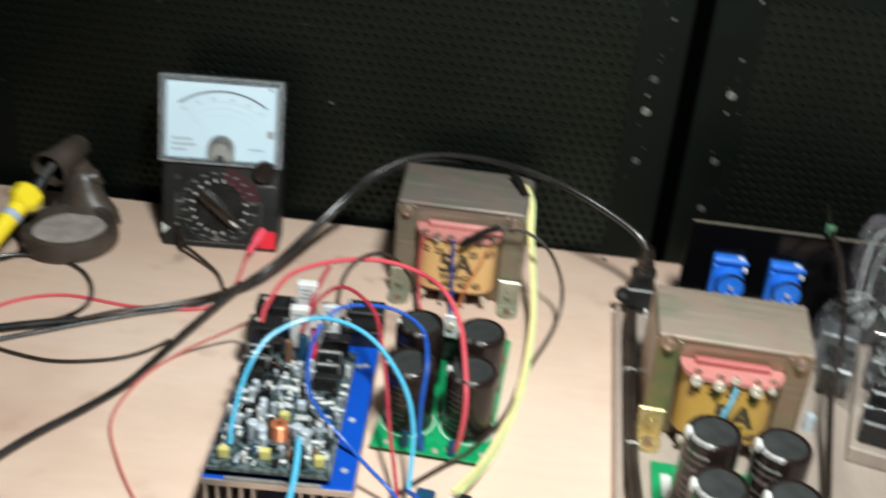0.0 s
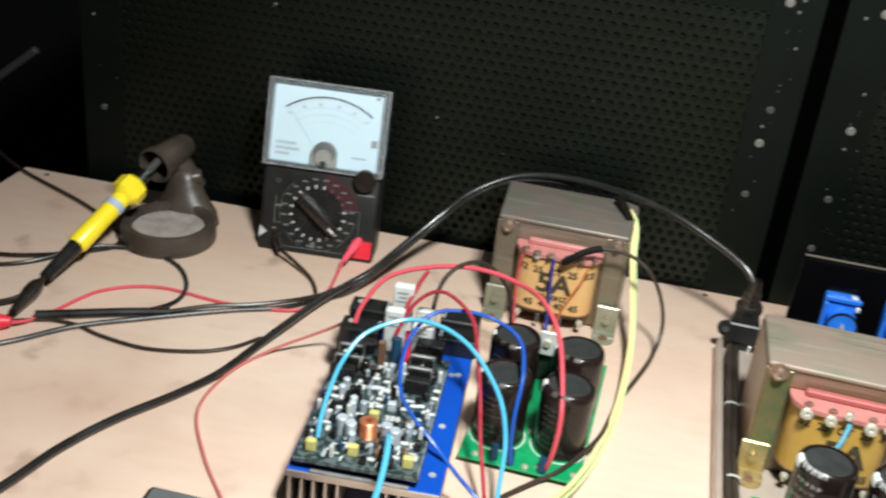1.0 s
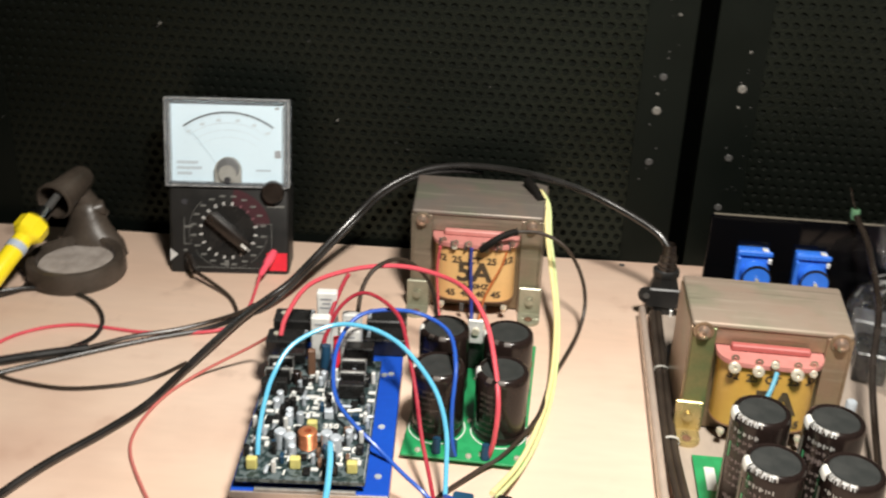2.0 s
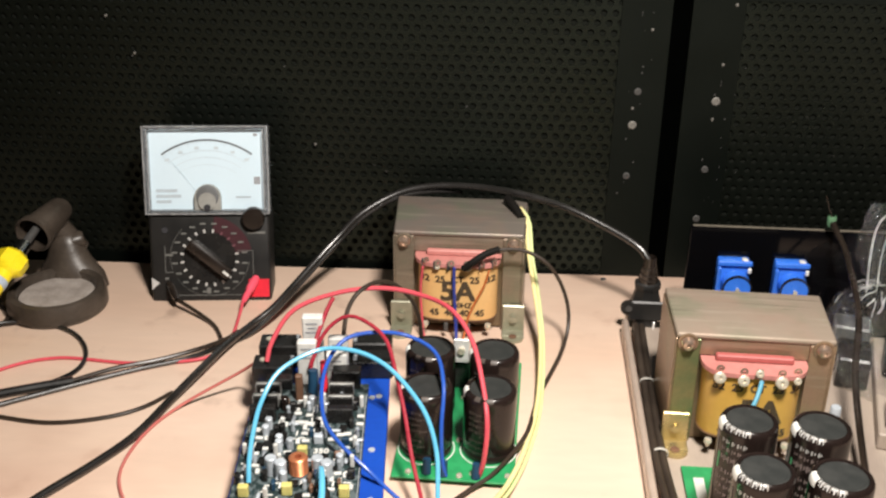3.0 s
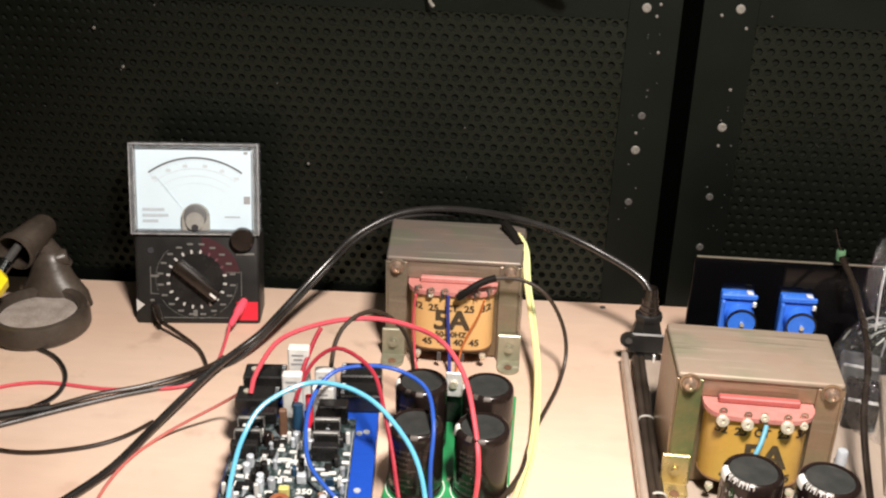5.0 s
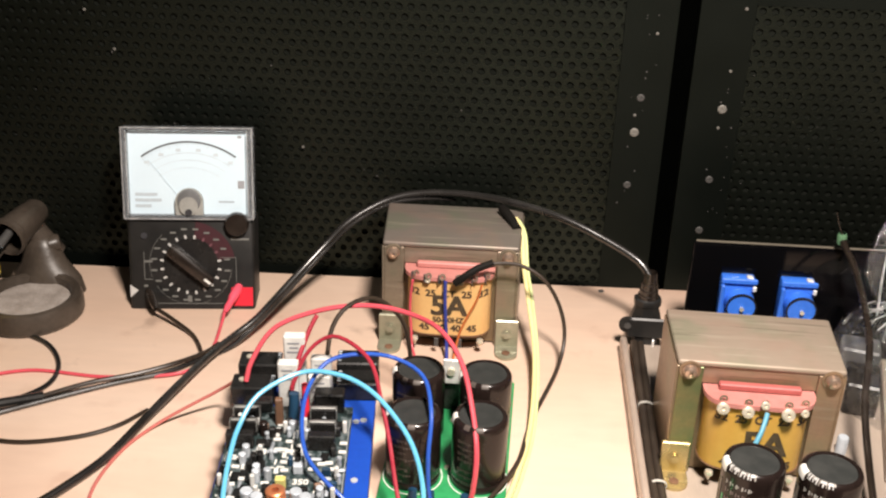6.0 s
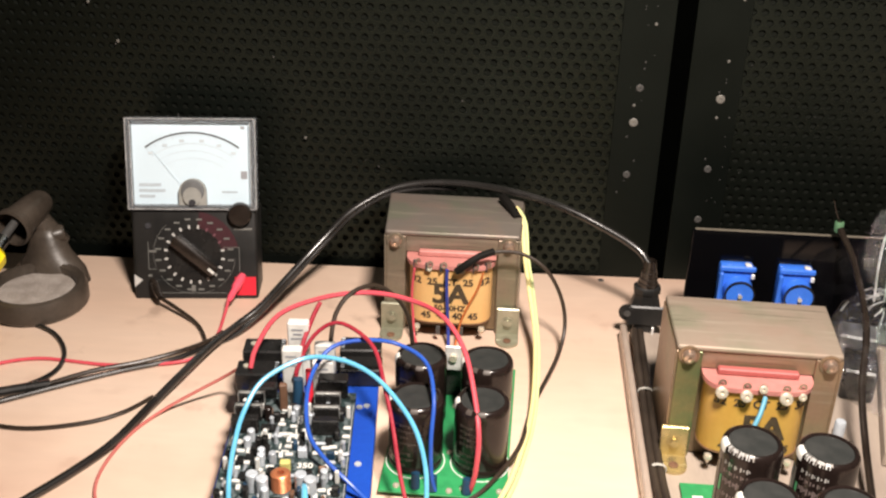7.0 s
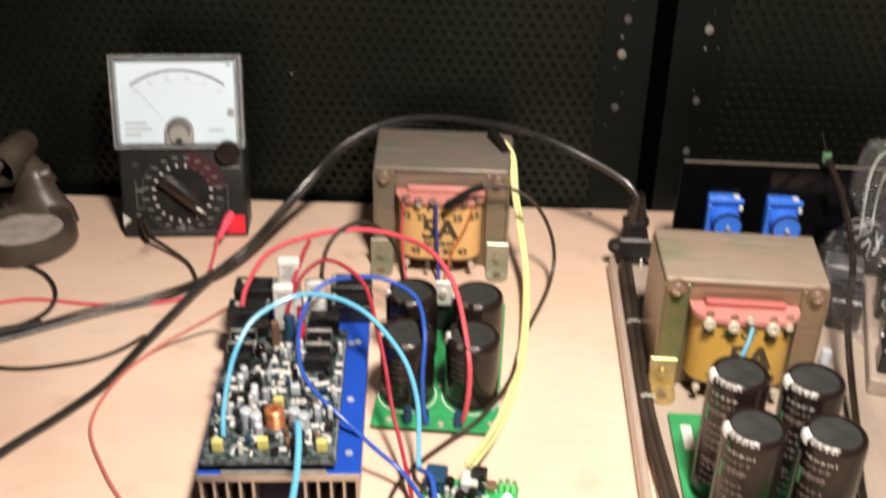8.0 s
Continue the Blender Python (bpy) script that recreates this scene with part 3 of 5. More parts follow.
    part("pivot_window", cyl((0, -0.0040, S + 0.0105), (0, -0.0034, S + 0.0105), 0.0072, 0.0068, 24), SMOKE, m)
    part("zero_screw", cyl((0, -0.0046, S + 0.0056), (0, 0.0, S + 0.0056), 0.0027), INK, m)
    # lower face
    part("selector_plate", cyl((-0.0004, -0.0006, 0.0358), (-0.0004, 0.001, 0.0358), 0.0212, seg=40), BLACK, m)
    knob = turned(box(-0.0045, 0.0045, -0.008, 0.0, -0.0215, 0.0205, 0.002, 2), Matrix.Translation((-0.0004, 0, 0.0358)) @ rot(0, -50, 0))
    k = part("selector_knob", knob, BLACK_SOFT, m, "black bar selector knob")
    part("pointer_mark", turned(box(-0.0009, 0.0009, -0.0086, -0.008, -0.021, -0.015), Matrix.Translation((-0.0004, 0, 0.0358)) @ rot(0, -50, 0)), INK_WHITE, k)
    mark = mesh_of("range_mark", box(-0.0008, 0.0008, -0.0007, 0.0006, -0.0014, 0.0014), INK_SILVER)
    mark_r = mesh_of("range_mark", box(-0.0007, 0.0007, -0.0007, 0.0006, -0.0013, 0.0013), INK_PINK)
    for i in range(20):
        a = 18 * i + 9
        rr = 0.0223
        piece("range_mark", mark_r if 20 < a < 80 else mark, m,
              Matrix.Translation((-0.0004 + rr * math.sin(radians(a)), 0, 0.0358 + rr * math.cos(radians(a)))) @ rot(0, a, 0))

    def ring(r0, r1, a0, a1, y):
        bm = bmesh.new()
        rows = [[bm.verts.new((-0.0004 + r * math.sin(radians(a)), y, 0.0358 + r * math.cos(radians(a)))) for r in (r0, r1)]
                for a in [a0 + (a1 - a0) * i / 16 for i in range(17)]]
        for p, q in zip(rows, rows[1:]):
            bm.faces.new((p[0], q[0], q[1], p[1]))
        return bm

    part("ohm_field", ring(0.0215, 0.0345, 8, 80, -0.0003), MAROON, m, "dark red ohm field")
    for a0, a1 in ((252, 318), (96, 146), (152, 176), (186, 238)):
        part("range_arc", ring(0.0316, 0.0319, a0, a1, -0.0004), INK_DIM, m)
    prints = bmesh.new()
    for i in range(20):
        a = radians(18 * i + 9)
        add_box(prints, -0.0004 + 0.0285 * math.sin(a) - 0.0022, -0.0004 + 0.0285 * math.sin(a) + 0.0022, -0.0008, 0.0005,
                0.0358 + 0.0285 * math.cos(a) - 0.0007, 0.0358 + 0.0285 * math.cos(a) + 0.0007)
    for (x0, x1, z0, z1) in ((0.022, 0.0345, 0.0415, 0.0419), (0.0343, 0.0347, 0.022, 0.0419), (-0.0365, -0.0361, 0.024, 0.046), (-0.0365, -0.030, 0.0238, 0.0242),
                             (-0.036, -0.030, 0.0375, 0.0392), (0.031, 0.045, 0.0555, 0.0572), (-0.037, -0.034, 0.018, 0.0196), (-0.0004, -0.0036, 0.006, 0.011),
                             (-0.028, 0.024, 0.0045, 0.0049)):
        add_box(prints, x0, x1, -0.0005, 0.0005, z0, z1)
    part("panel_print", prints, INK_DIM, m)
    wedge = bmesh.new()
    ends = [[wedge.verts.new((x, y, z)) for x, z in ((-0.0478, 0.0095), (-0.0415, 0.0150), (-0.0478, 0.0195))] for y in (-0.0006, 0.0004)]
    wedge.faces.new(ends[0])
    for q in range(3):
        wedge.faces.new((ends[0][q], ends[1][q], ends[1][(q + 1) % 3], ends[0][(q + 1) % 3]))
    bmesh.ops.recalc_face_normals(wedge, faces=wedge.faces)
    part("white_corner", wedge, INK_SILVER, m)
    part("adjust_knob", add_lathe(bmesh.new(), [(0.0092, 0), (0.0092, 0.005), (0.0082, 0.0065), (0, 0.007)], 28,
                                  Matrix.Translation((0.0362, 0.0, 0.0686)) @ rot(90, 0, 0)), BLACK_SOFT, m, "round black adjusting knob")
    part("jack_hole", cyl((-0.0355, -0.0012, 0.0588), (-0.0355, 0.001, 0.0588), 0.0024), INK, m)
    part("red_jack_field", box(0.0305, 0.0470, -0.0006, 0.0008, 0.003, 0.0178), RED, m, "red jack field")
    plug = turned(add_lathe(bmesh.new(), [(0.0030, -0.005), (0.0037, 0.000), (0.0036, 0.009), (0.0026, 0.011), (0.0026, 0.019), (0.0016, 0.024)], 18),
                  Matrix.Translation((0.0350, -0.0030, 0.0160)) @ rot(122, 0, 0) @ rot(0, -16, 0) @ Matrix.Translation((0, 0, 0.0)))
    part("red_plug", plug, RED_PLUG, m, "red banana plug")
    bplug = turned(add_lathe(bmesh.new(), [(0.0032, -0.004), (0.0036, 0.004), (0.0029, 0.014), (0.0019, 0.020)], 18),
                   Matrix.Translation((-0.0325, -0.002, 0.0125)) @ rot(112, 10, 30))
    part("black_plug", bplug, BLACK_SOFT, m)
    return m


multimeter()


# ---- transformers ----
def transformer(m, label, iron, tape, tab, amber):
    W, H, D, flare = (0.0986, 0.0821, 0.0682, 0.0033) if amber.startswith("amber") else (0.0979, 0.0807, 0.0617, 0.0022)
    h = W / 2

    def flared(bm):
        """The rear of the core is a little wider than the front clamp."""
        for v in bm.verts:
            v.co.x += math.copysign(flare * max(0.0, v.co.y) / D, v.co.x)
        return bm

    clamp_mat, leg_mat = (IRON_F1, IRON_F1) if amber.startswith("amber") else (IRON_F2, PATINA)
    t = thing("transformer", m, label, "transformer", "power transformers")
    # stack of core sheets, seen on its open sides
    leaf = (D - 0.005) / 20
    core = part("core", box(-h + 0.002, h - 0.002, 0.003, D - 0.003, 0.003, H - 0.0034), LAMINAE, t, "stacked steel sheets")
    sheets = [mesh_of("lamination", box(-h + 0.001 + k, h - 0.001 - k, 0.0, leaf - 0.0002, 0.002, H - 0.0037 - k), LAMINAE) for k in (0.0, 0.0004)]
    for i in range(20):
        piece("lamination", sheets[i % 2], core, pose(0, 0.0025 + i * leaf, 0))
    # clamping frame: top sheet folded down over the front, two side legs
    fr = bmesh.new()
    add_box(fr, -h, h, 0.0, D, H - 0.0036, H + 0.0004, 0.0016, 3)
    part("top_plate", flared(fr), iron, t)
    side = bmesh.new()
    add_box(side, -h - 0.0006, -h + 0.0012, 0.0004, D - 0.0004, 0.0, H - 0.0038, 0.0005)
    part("side_plate", flared(side), clamp_mat, t)
    side = bmesh.new()
    add_box(side, h - 0.0012, h + 0.0006, 0.0004, D - 0.0004, 0.0, H - 0.0038, 0.0005)
    part("side_plate", flared(side), clamp_mat, t)
    part("front_bar", box(-h + 0.0157, h - 0.0157, 0.0011, 0.0024, 0.066, H - 0.0037), clamp_mat, t)
    part("front_leg", box(-h + 0.0012, -h + 0.0155, 0.0, 0.0024, 0.0, H - 0.0037, 0.0004), leg_mat, t)
    part("front_leg", box(h - 0.0155, h - 0.0012, 0.0, 0.0024, 0.0, H - 0.0037, 0.0004), clamp_mat, t)
    # coil, rounded towards the viewer
    cw, bulge = 0.0305, 0.0165

    def bow(x):
        return -bulge * (1 - min(1, abs(x) / cw) ** 4.5) ** 0.5 if abs(x) < cw else 0.0

    def drum(z0, z1, grow, deep):
        bm = bmesh.new()
        xs = [-(cw + grow) * math.cos(math.pi * i / 36) for i in range(37)]
        ring = [(x, (bow(x * cw / (cw + grow)) - grow if 0 < i < 36 else 0.001)) for i, x in enumerate(xs)] + [(cw + grow, deep), (-cw - grow, deep)]
        lo = [bm.verts.new((x, y, z0)) for x, y in ring]
        hi = [bm.verts.new((x, y, z1)) for x, y in ring]
        n = len(ring)
        for i in range(n):
            bm.faces.new((lo[i], lo[(i + 1) % n], hi[(i + 1) % n], hi[i]))
        bm.faces.new(hi)
        bm.faces.new(lo[::-1])
        bmesh.ops.recalc_face_normals(bm, faces=bm.faces)
        return bm

    part("coil", drum(0.0168, 0.0615, 0.0, 0.003), tape, t, amber)
    fl = part("bobbin_flange", drum(0.0620, 0.0650, 0.0022, 0.003), PINK, t, "pink bobbin flange")
    # the golden transformer's ridge is coloured darker to paint its shaded front
    part("flange_ridge", box(-0.024, 0.024, -0.0050, -0.0002, 0.0652, 0.0695, 0.0008), PINK if amber.startswith("amber") else PINK_SHADED, fl)
    part("bobbin_flange", drum(0.0157, 0.0166, 0.0003, 0.003), BROWN_PART, t)
    lug = bmesh.new()
    add_lathe(lug, [(0.0, -0.0022), (0.0023, -0.0016), (0.0027, 0.0004), (0.0016, 0.0022), (0.0006, 0.0042), (0, 0.0044)], 12)
    lug_me = mesh_of("solder_lug", lug, SOLDER)
    lug_dark = mesh_of("bare_lug", box(-0.0016, 0.0016, -0.0004, 0.0004, -0.003, 0.004, 0.0003), SCREW_DULL)
    drop = add_lathe(bmesh.new(), [(0.0030, -0.0004), (0.0034, 0.0002), (0.0030, 0.0011), (0.0016, 0.0016), (0.0009, 0.0015), (0.0007, 0.0006), (0, 0.0006)], 16, rot(66, 0, 0))
    drop_me = mesh_of("solder_drop", drop, SOLDER)
    eye = add_lathe(bmesh.new(), [(0.0012, -0.0004), (0.0024, -0.0004), (0.0026, 0.0), (0.0024, 0.0004), (0.0012, 0.0004), (0.0012, -0.0004)], 14, rot(60, 0, 0))
    eye_me = mesh_of("eyelet", eye, COPPER_BOLT)
    if amber.startswith("amber"):
        for i, x in enumerate((-0.0255, -0.0165, -0.0065, 0.0055, 0.0165, 0.0255)):
            piece("solder_lug", lug_dark, t, pose(x, bow(x) - 0.0026, 0.0635, 0, 0, 25 * i))
            piece("eyelet", eye_me, t, pose(x + 0.002, bow(x) - 0.0030, 0.0660, 10, 0, 40 - 17 * i))
        piece("solder_drop", drop_me, t, Matrix.Translation((0.0085, bow(0.0085) - 0.0030, 0.0625)) @ Matrix.Scale(0.7, 4))
        piece("solder_drop", drop_me, t, Matrix.Translation((-0.015, bow(0.015) - 0.0028, 0.0625)) @ Matrix.Scale(0.6, 4))
    else:
        for x, k in ((-0.0225, 1.15), (-0.0085, 1.1), (0.0145, 1.2), (0.0245, 0.75)):
            piece("solder_drop", drop_me, t, Matrix.Translation((x, bow(x) - 0.0036, 0.0612)) @ Matrix.Scale(k, 4))
        piece("solder_drop", drop_me, t, Matrix.Translation((0.0005, bow(0) - 0.0036, 0.0668)) @ Matrix.Scale(0.8, 4))
        for x in (-0.0225, -0.0085, 0.001, 0.0145, 0.0245):
            piece("eyelet", eye_me, t, pose(x, bow(x) - 0.0012, 0.0664, 25, 0, 0))
    for x in (-0.024, -0.008, 0.009, 0.024):
        piece("solder_lug", lug_me if abs(x) > 0.02 else lug_dark, t, pose(x, bow(x) - 0.0015, 0.0116, 180, 0, 0))
    # print on the tape
    face = lambda x: bow(x) - 0.0001
    lines = (0.0508, 0.0405, 0.0292, 0.0226) if amber.startswith("amber") else (0.0535, 0.0365, 0.0275, 0.0215)
    for words, size, z in zip(("32  25  CT  25  32", "5A", "50-60HZ", "45  40  40  45"), (0.0076, 0.0225, 0.0062, 0.0074), lines):
        bm = text_bm(words, size, None, 0.0001)
        wide = max(abs(v.co.x) for v in bm.verts)
        k = min(1.0, (0.0288 if amber.startswith("amber") else 0.0272) / wide)
        for v in bm.verts:
            v.co.x = v.co.x * k + (0.0 if amber.startswith("amber") else 0.0045 if words == "5A" else 0.0015)
            v.co.y += face(v.co.x)
            v.co.z += z
        heavy = bmesh.ops.duplicate(bm, geom=bm.verts[:] + bm.edges[:] + bm.faces[:])
        for g in heavy["geom"]:
            if isinstance(g, bmesh.types.BMVert):
                g.co.x += size * 0.035
                g.co.y -= 0.00006
        part("tape_print", bm, INK_BROWN, t)
    # bolts and feet
    bolt = bmesh.new()
    add_lathe(bolt, [(0.0044, 0), (0.0044, 0.0008), (0.0040, 0.001), (0.0040, 0.0024), (0.0032, 0.0038), (0.0014, 0.0044), (0.0012, 0.0036), (0, 0.0036)], 18, rot(90, 0, 0))
    bolt_me = mesh_of("bolt", bolt, COPPER_BOLT)
    washer_me = mesh_of("washer", add_lathe(bmesh.new(), [(0.0066, 0.0), (0.0064, 0.0007), (0.0052, 0.0009), (0.0046, 0.0005), (0, 0.0005)], 28, rot(90, 0, 0)), clamp_mat)
    for x in (-0.0415, 0.0415):
        piece("washer", washer_me, t, pose(x, -0.0001, 0.0746))
        piece("bolt", bolt_me, t, pose(x, -0.0007, 0.0746, 0, 17, 0))
    for x in (-0.0435, 0.0435) if amber.startswith("amber") else (-0.0435,):
        f = bmesh.new()
        add_box(f, x - 0.0085, x + 0.0085, -0.0035, -0.0004, 0.0012, 0.0235, 0.0006)
        add_box(f, x - 0.0085, x + 0.0085, -0.0125, -0.0004, 0.0, 0.0020, 0.0004)
        add_cyl(f, (x, -0.0125, 0.0), (x, -0.0125, 0.00195), 0.0085, 0.0083, 24)
        foot = part("foot_bracket", f, tab, t, "bent metal mounting tab")
        add = bmesh.new()
        add_cyl(add, (x, -0.0042, 0.0125), (x, -0.0030, 0.0125), 0.0042)
        add_cyl(add, (x, -0.0066, 0.0125), (x, -0.0040, 0.0125), 0.0026, 0.0018)
        part("foot_bolt", add, tab, foot)
        part("slot", add_lathe(bmesh.new(), [(0.0030, 0.0018), (0.0030, 0.0026), (0.0018, 0.0026), (0.0018, 0.0021), (0, 0.0021)], 16, Matrix.Translation((x, -0.0135, 0))), BROWN_PART, foot)
    return t


transformer(pose(0.0011, 0.8236, 0.0, 0, 0, 0.5), "old power transformer, grey-brown steel core and amber coil tape", IRON_T1, LABEL_T1, TAB_T1, "amber coil tape with black print")
transformer(pose(0.1950, 0.6812, 0.0042, 0, 0, -1.5), "golden-brown steel-core power transformer on the chassis board", IRON_T2, LABEL_T2, TAB_T2,
            "golden coil tape with black print")


# ---- capacitor banks ----
def capacitor(parent, x, y, z, r, hgt, turn, writing=True):
    shoulder = [(r, hgt - 0.0050), (r * 0.985, hgt - 0.0022), (r * 0.94, hgt - 0.0007), (r * 0.87, hgt), (r * 0.81, hgt - 0.0001)]
    c = part("capacitor", add_lathe(bmesh.new(), [(r * 0.96, 0), (r, 0.001), (r, 0.004), (r * 0.97, 0.005), (r, 0.0062)] + shoulder + [(r * 0.785, hgt - 0.0010)], 40), SLEEVE, parent)
    c.matrix_basis = pose(x, y, z, 0, 0, turn)
    part("lid", add_lathe(bmesh.new(), [(r * 0.79, hgt - 0.0015), (r * 0.775, hgt - 0.0009), (r * 0.70, hgt - 0.0008), (r * 0.69, hgt - 0.0005), (0, hgt - 0.0005)], 40), CAP_TOP, c, "dark grey vented lid")

    def strip(a0, a1, z0, z1, mat, name, lift=0.0002):
        bm = bmesh.new()
        n = max(2, int(abs(a1 - a0) / 6))
        rows = [[bm.verts.new(((r + lift) * math.cos(radians(a)), (r + lift) * math.sin(radians(a)), zz)) for zz in (z0, z1)]
                for a in [a0 + (a1 - a0) * i / n for i in range(n + 1)]]
        for p, q in zip(rows, rows[1:]):
            bm.faces.new((p[0], q[0], q[1], p[1]))
        return part(name, bm, mat, c)

    def over_shoulder(a0, a1, k0, mat, name):
        """A printed patch that folds over the rounded rim."""
        bm = bmesh.new()
        n = max(2, int(abs(a1 - a0) / 5))
        line = ([(r, hgt - 0.0095)] if k0 < 0 else []) + shoulder[max(0, k0):]
        rows = [[bm.verts.new(((rr + 0.00025) * math.cos(radians(a)), (rr + 0.00025) * math.sin(radians(a)), zz + 0.0002)) for rr, zz in line]
                for a in [a0 + (a1 - a0) * i / n for i in range(n + 1)]]
        for p, q in zip(rows, rows[1:]):
            for i in range(len(line) - 1):
                bm.faces.new((p[i], q[i], q[i + 1], p[i + 1]))
        return part(name, bm, mat, c)

    if writing:
        over_shoulder(172, 200, 0, INK_WHITE, "polarity_mark")
        strip(184, 192, 0.006, hgt - 0.0105, INK_STRIPE, "polarity_stripe")
        strip(197, 203, hgt - 0.028, hgt - 0.018, INK_GREEN, "green_mark")
        k = int(1000 * x) + int(500 * y)
        a = 204
        while a < 262:
            w = 1.5 + 2.2 * ((k * 37) % 10) / 10
            over_shoulder(a, a + w, 1 + (k * 7 % 5 > 2), INK_SILVER if k % 4 else INK_STRIPE, "rim_print")
            a += w + 1.0 + (1.6 if k % 5 == 0 else 0)
            k += 1
        for band in range(11):
            z1 = hgt - 0.0075 - 0.0050 * band - (0.004 if band > 2 else 0) - (0.004 if band > 6 else 0)
            tall = 0.0042 if band in (2, 7) else 0.0026
            a = 206
            while a < (262, 258, 250, 246, 254, 262, 260, 240, 256, 250, 244)[band]:
                w = 1.6 + 2.2 * ((k * 37) % 10) / 10
                lo, hi = z1 - tall + 0.0008 * (k % 3), z1 - 0.0005 * ((k * 7) % 3)
                strip(a, a + w, lo, hi, INK_SILVER if band == 0 else INK_SOFT, "sleeve_print")
                a += w + 1.0 + (2.0 if k % 6 == 0 else 0)
                k += 1
    else:
        over_shoulder(180, 202, 0, INK_WHITE, "polarity_mark")
        over_shoulder(236, 250, 1, INK_FAINT, "rim_print")
        over_shoulder(264, 280, 1, INK_FAINT, "rim_print")
        k = int(1000 * x) + 7
        for band in range(7):
            a = 224
            while a < (264, 270, 258, 274, 262, 268, 256)[band]:
                w = 3 + 3.2 * ((k * 37) % 10) / 10
                z1 = hgt - 0.0105 - 0.0043 * band - (0.003 if band > 3 else 0)
                strip(a, a + w, z1 - 0.0022 + 0.0006 * (k % 3), z1, INK_FAINT, "sleeve_print", 0.00015)
                a += w + 1.8
                k += 1
    return c


bank = thing("capacitor_board", pose(0.0115, 0.698, 0, 0, 0, -1.5), "green circuit board with four fat black capacitors", "circuit board", "capacitor boards")
part("circuit_board", box(-0.0385, 0.0385, -0.071, 0.071, 0.0035, 0.0051, 0.0003), PCB_GREEN, bank, "green circuit board")
for sx in (-0.035, 0.035):
    for sy in (-0.066, 0.066):
        part("standoff", cyl((sx, sy, 0), (sx, sy, 0.0036), 0.0025, seg=8), SCREW, bank)
for x, y in ((-0.0195, -0.039), (0.0205, -0.037), (-0.0220, 0.0075), (0.0205, 0.0085)):
    capacitor(bank, x, y, 0.0052, 0.0168, 0.0475, 0, False)
part("rectifier", box(-0.013, 0.013, 0.032, 0.044, 0.0052, 0.030, 0.001), BLACK, bank, "black bridge rectifier")
clamp = bmesh.new()
add_box(clamp, -0.0085, 0.0025, 0.0275, 0.0290, 0.0290, 0.0475, 0.0006)
add_box(clamp, -0.0085, 0.0025, 0.0275, 0.0400, 0.0301, 0.0314, 0.0005)
clipped = part("heat_clip", clamp, BRIGHT, bank, "bright aluminium clip")
part("clip_screw", cyl((-0.003, 0.0255, 0.039), (-0.003, 0.0278, 0.039), 0.0026, 0.0028, 14), SOLDER, clipped)
for sx, sy in ((0.0145, -0.0675), (-0.006, -0.0672), (-0.0165, -0.066)):
    part("wire_sleeve", cyl((sx, sy, 0.0052), (sx, sy + 0.002, 0.0145), 0.0030, 0.0026, 14), TEAL_PART, bank, "dark shrink sleeve")
for x, y, r, hh, mt in ((0.033, 0.030, 0.0025, 0.012, TEAL_PART), (0.0345, 0.042, 0.003, 0.010, BROWN_PART), (0.034, 0.020, 0.002, 0.007, BROWN_PART)):
    part("small_component", cyl((x, y, 0.0052), (x, y, hh), r, r * 0.9, 12), mt, bank)
for x, y in ((-0.028, -0.066), (-0.008, -0.066), (0.004, -0.067), (0.0, 0.02), (0.001, -0.03), (0.034, -0.064), (-0.034, 0.06), (0.012, -0.064)):
    part("solder_pad", add_lathe(bmesh.new(), [(0.0022, 0.0052), (0.0018, 0.0064), (0, 0.0072)], 10, Matrix.Translation((x, y, 0))), SOLDER, bank)
part("silk_ring", add_lathe(bmesh.new(), [(0.0185, 0.00515), (0.0185, 0.0055), (0.0178, 0.0055), (0.0178, 0.00515)], 40, Matrix.Translation((0.0205, -0.038, 0))), INK_WHITE, bank)
part("silk_ring", add_lathe(bmesh.new(), [(0.0185, 0.00515), (0.0185, 0.0055), (0.0178, 0.0055), (0.0178, 0.00515)], 40, Matrix.Translation((-0.0195, -0.040, 0))), INK_WHITE, bank)

# chassis: base board, clear rim, black gloss panel
chassis = thing("chassis", pose(0, 0, 0), "half-built amplifier chassis with grey-brown base board and black panel", "chassis")
part("base_board", box(0.139, 0.42, 0.46, 0.832, 0.0, 0.0042, 0.0008), BASEBOARD, chassis, "grey-brown base board")
part("clear_rim", box(0.1288, 0.1338, 0.46, 0.826, 0.0, 0.014, 0.0018, 3), MILKY, chassis, "clear plastic side strip")
part("black_panel", box(0.174, 0.42, 0.8325, 0.8355, 0.0, 0.0915, 0.0014, 2), GLOSS_BLACK, chassis, "gloss black upright panel")
part("panel_edge", box(0.176, 0.42, 0.8328, 0.8352, 0.0916, 0.0921), EDGE, chassis)

bank2 = thing("capacitor_board", pose(0.191, 0.560, 0.0042, 0, 0, 0.0), "green circuit board with four tall black printed capacitors", "circuit board", "capacitor boards")
part("circuit_board", box(-0.0385, 0.047, -0.075, 0.091, 0.0015, 0.0031, 0.0003), PCB_GREEN, bank2, "green circuit board")
for sx in (-0.035, 0.043):
    for sy in (-0.07, 0.086):
        part("standoff", cyl((sx, sy, 0), (sx, sy, 0.0016), 0.0025, seg=8), SCREW, bank2)
for x, y in ((-0.0187, 0.0245), (-0.0188, -0.0193), (0.0193, 0.0216), (0.0191, -0.0212)):
    capacitor(bank2, x, y, 0.0032, 0.0158, 0.0825, 0, True)
part("silk_block", box(-0.0325, -0.0262, 0.057, 0.079, 0.003, 0.0034), INK_WHITE, bank2)
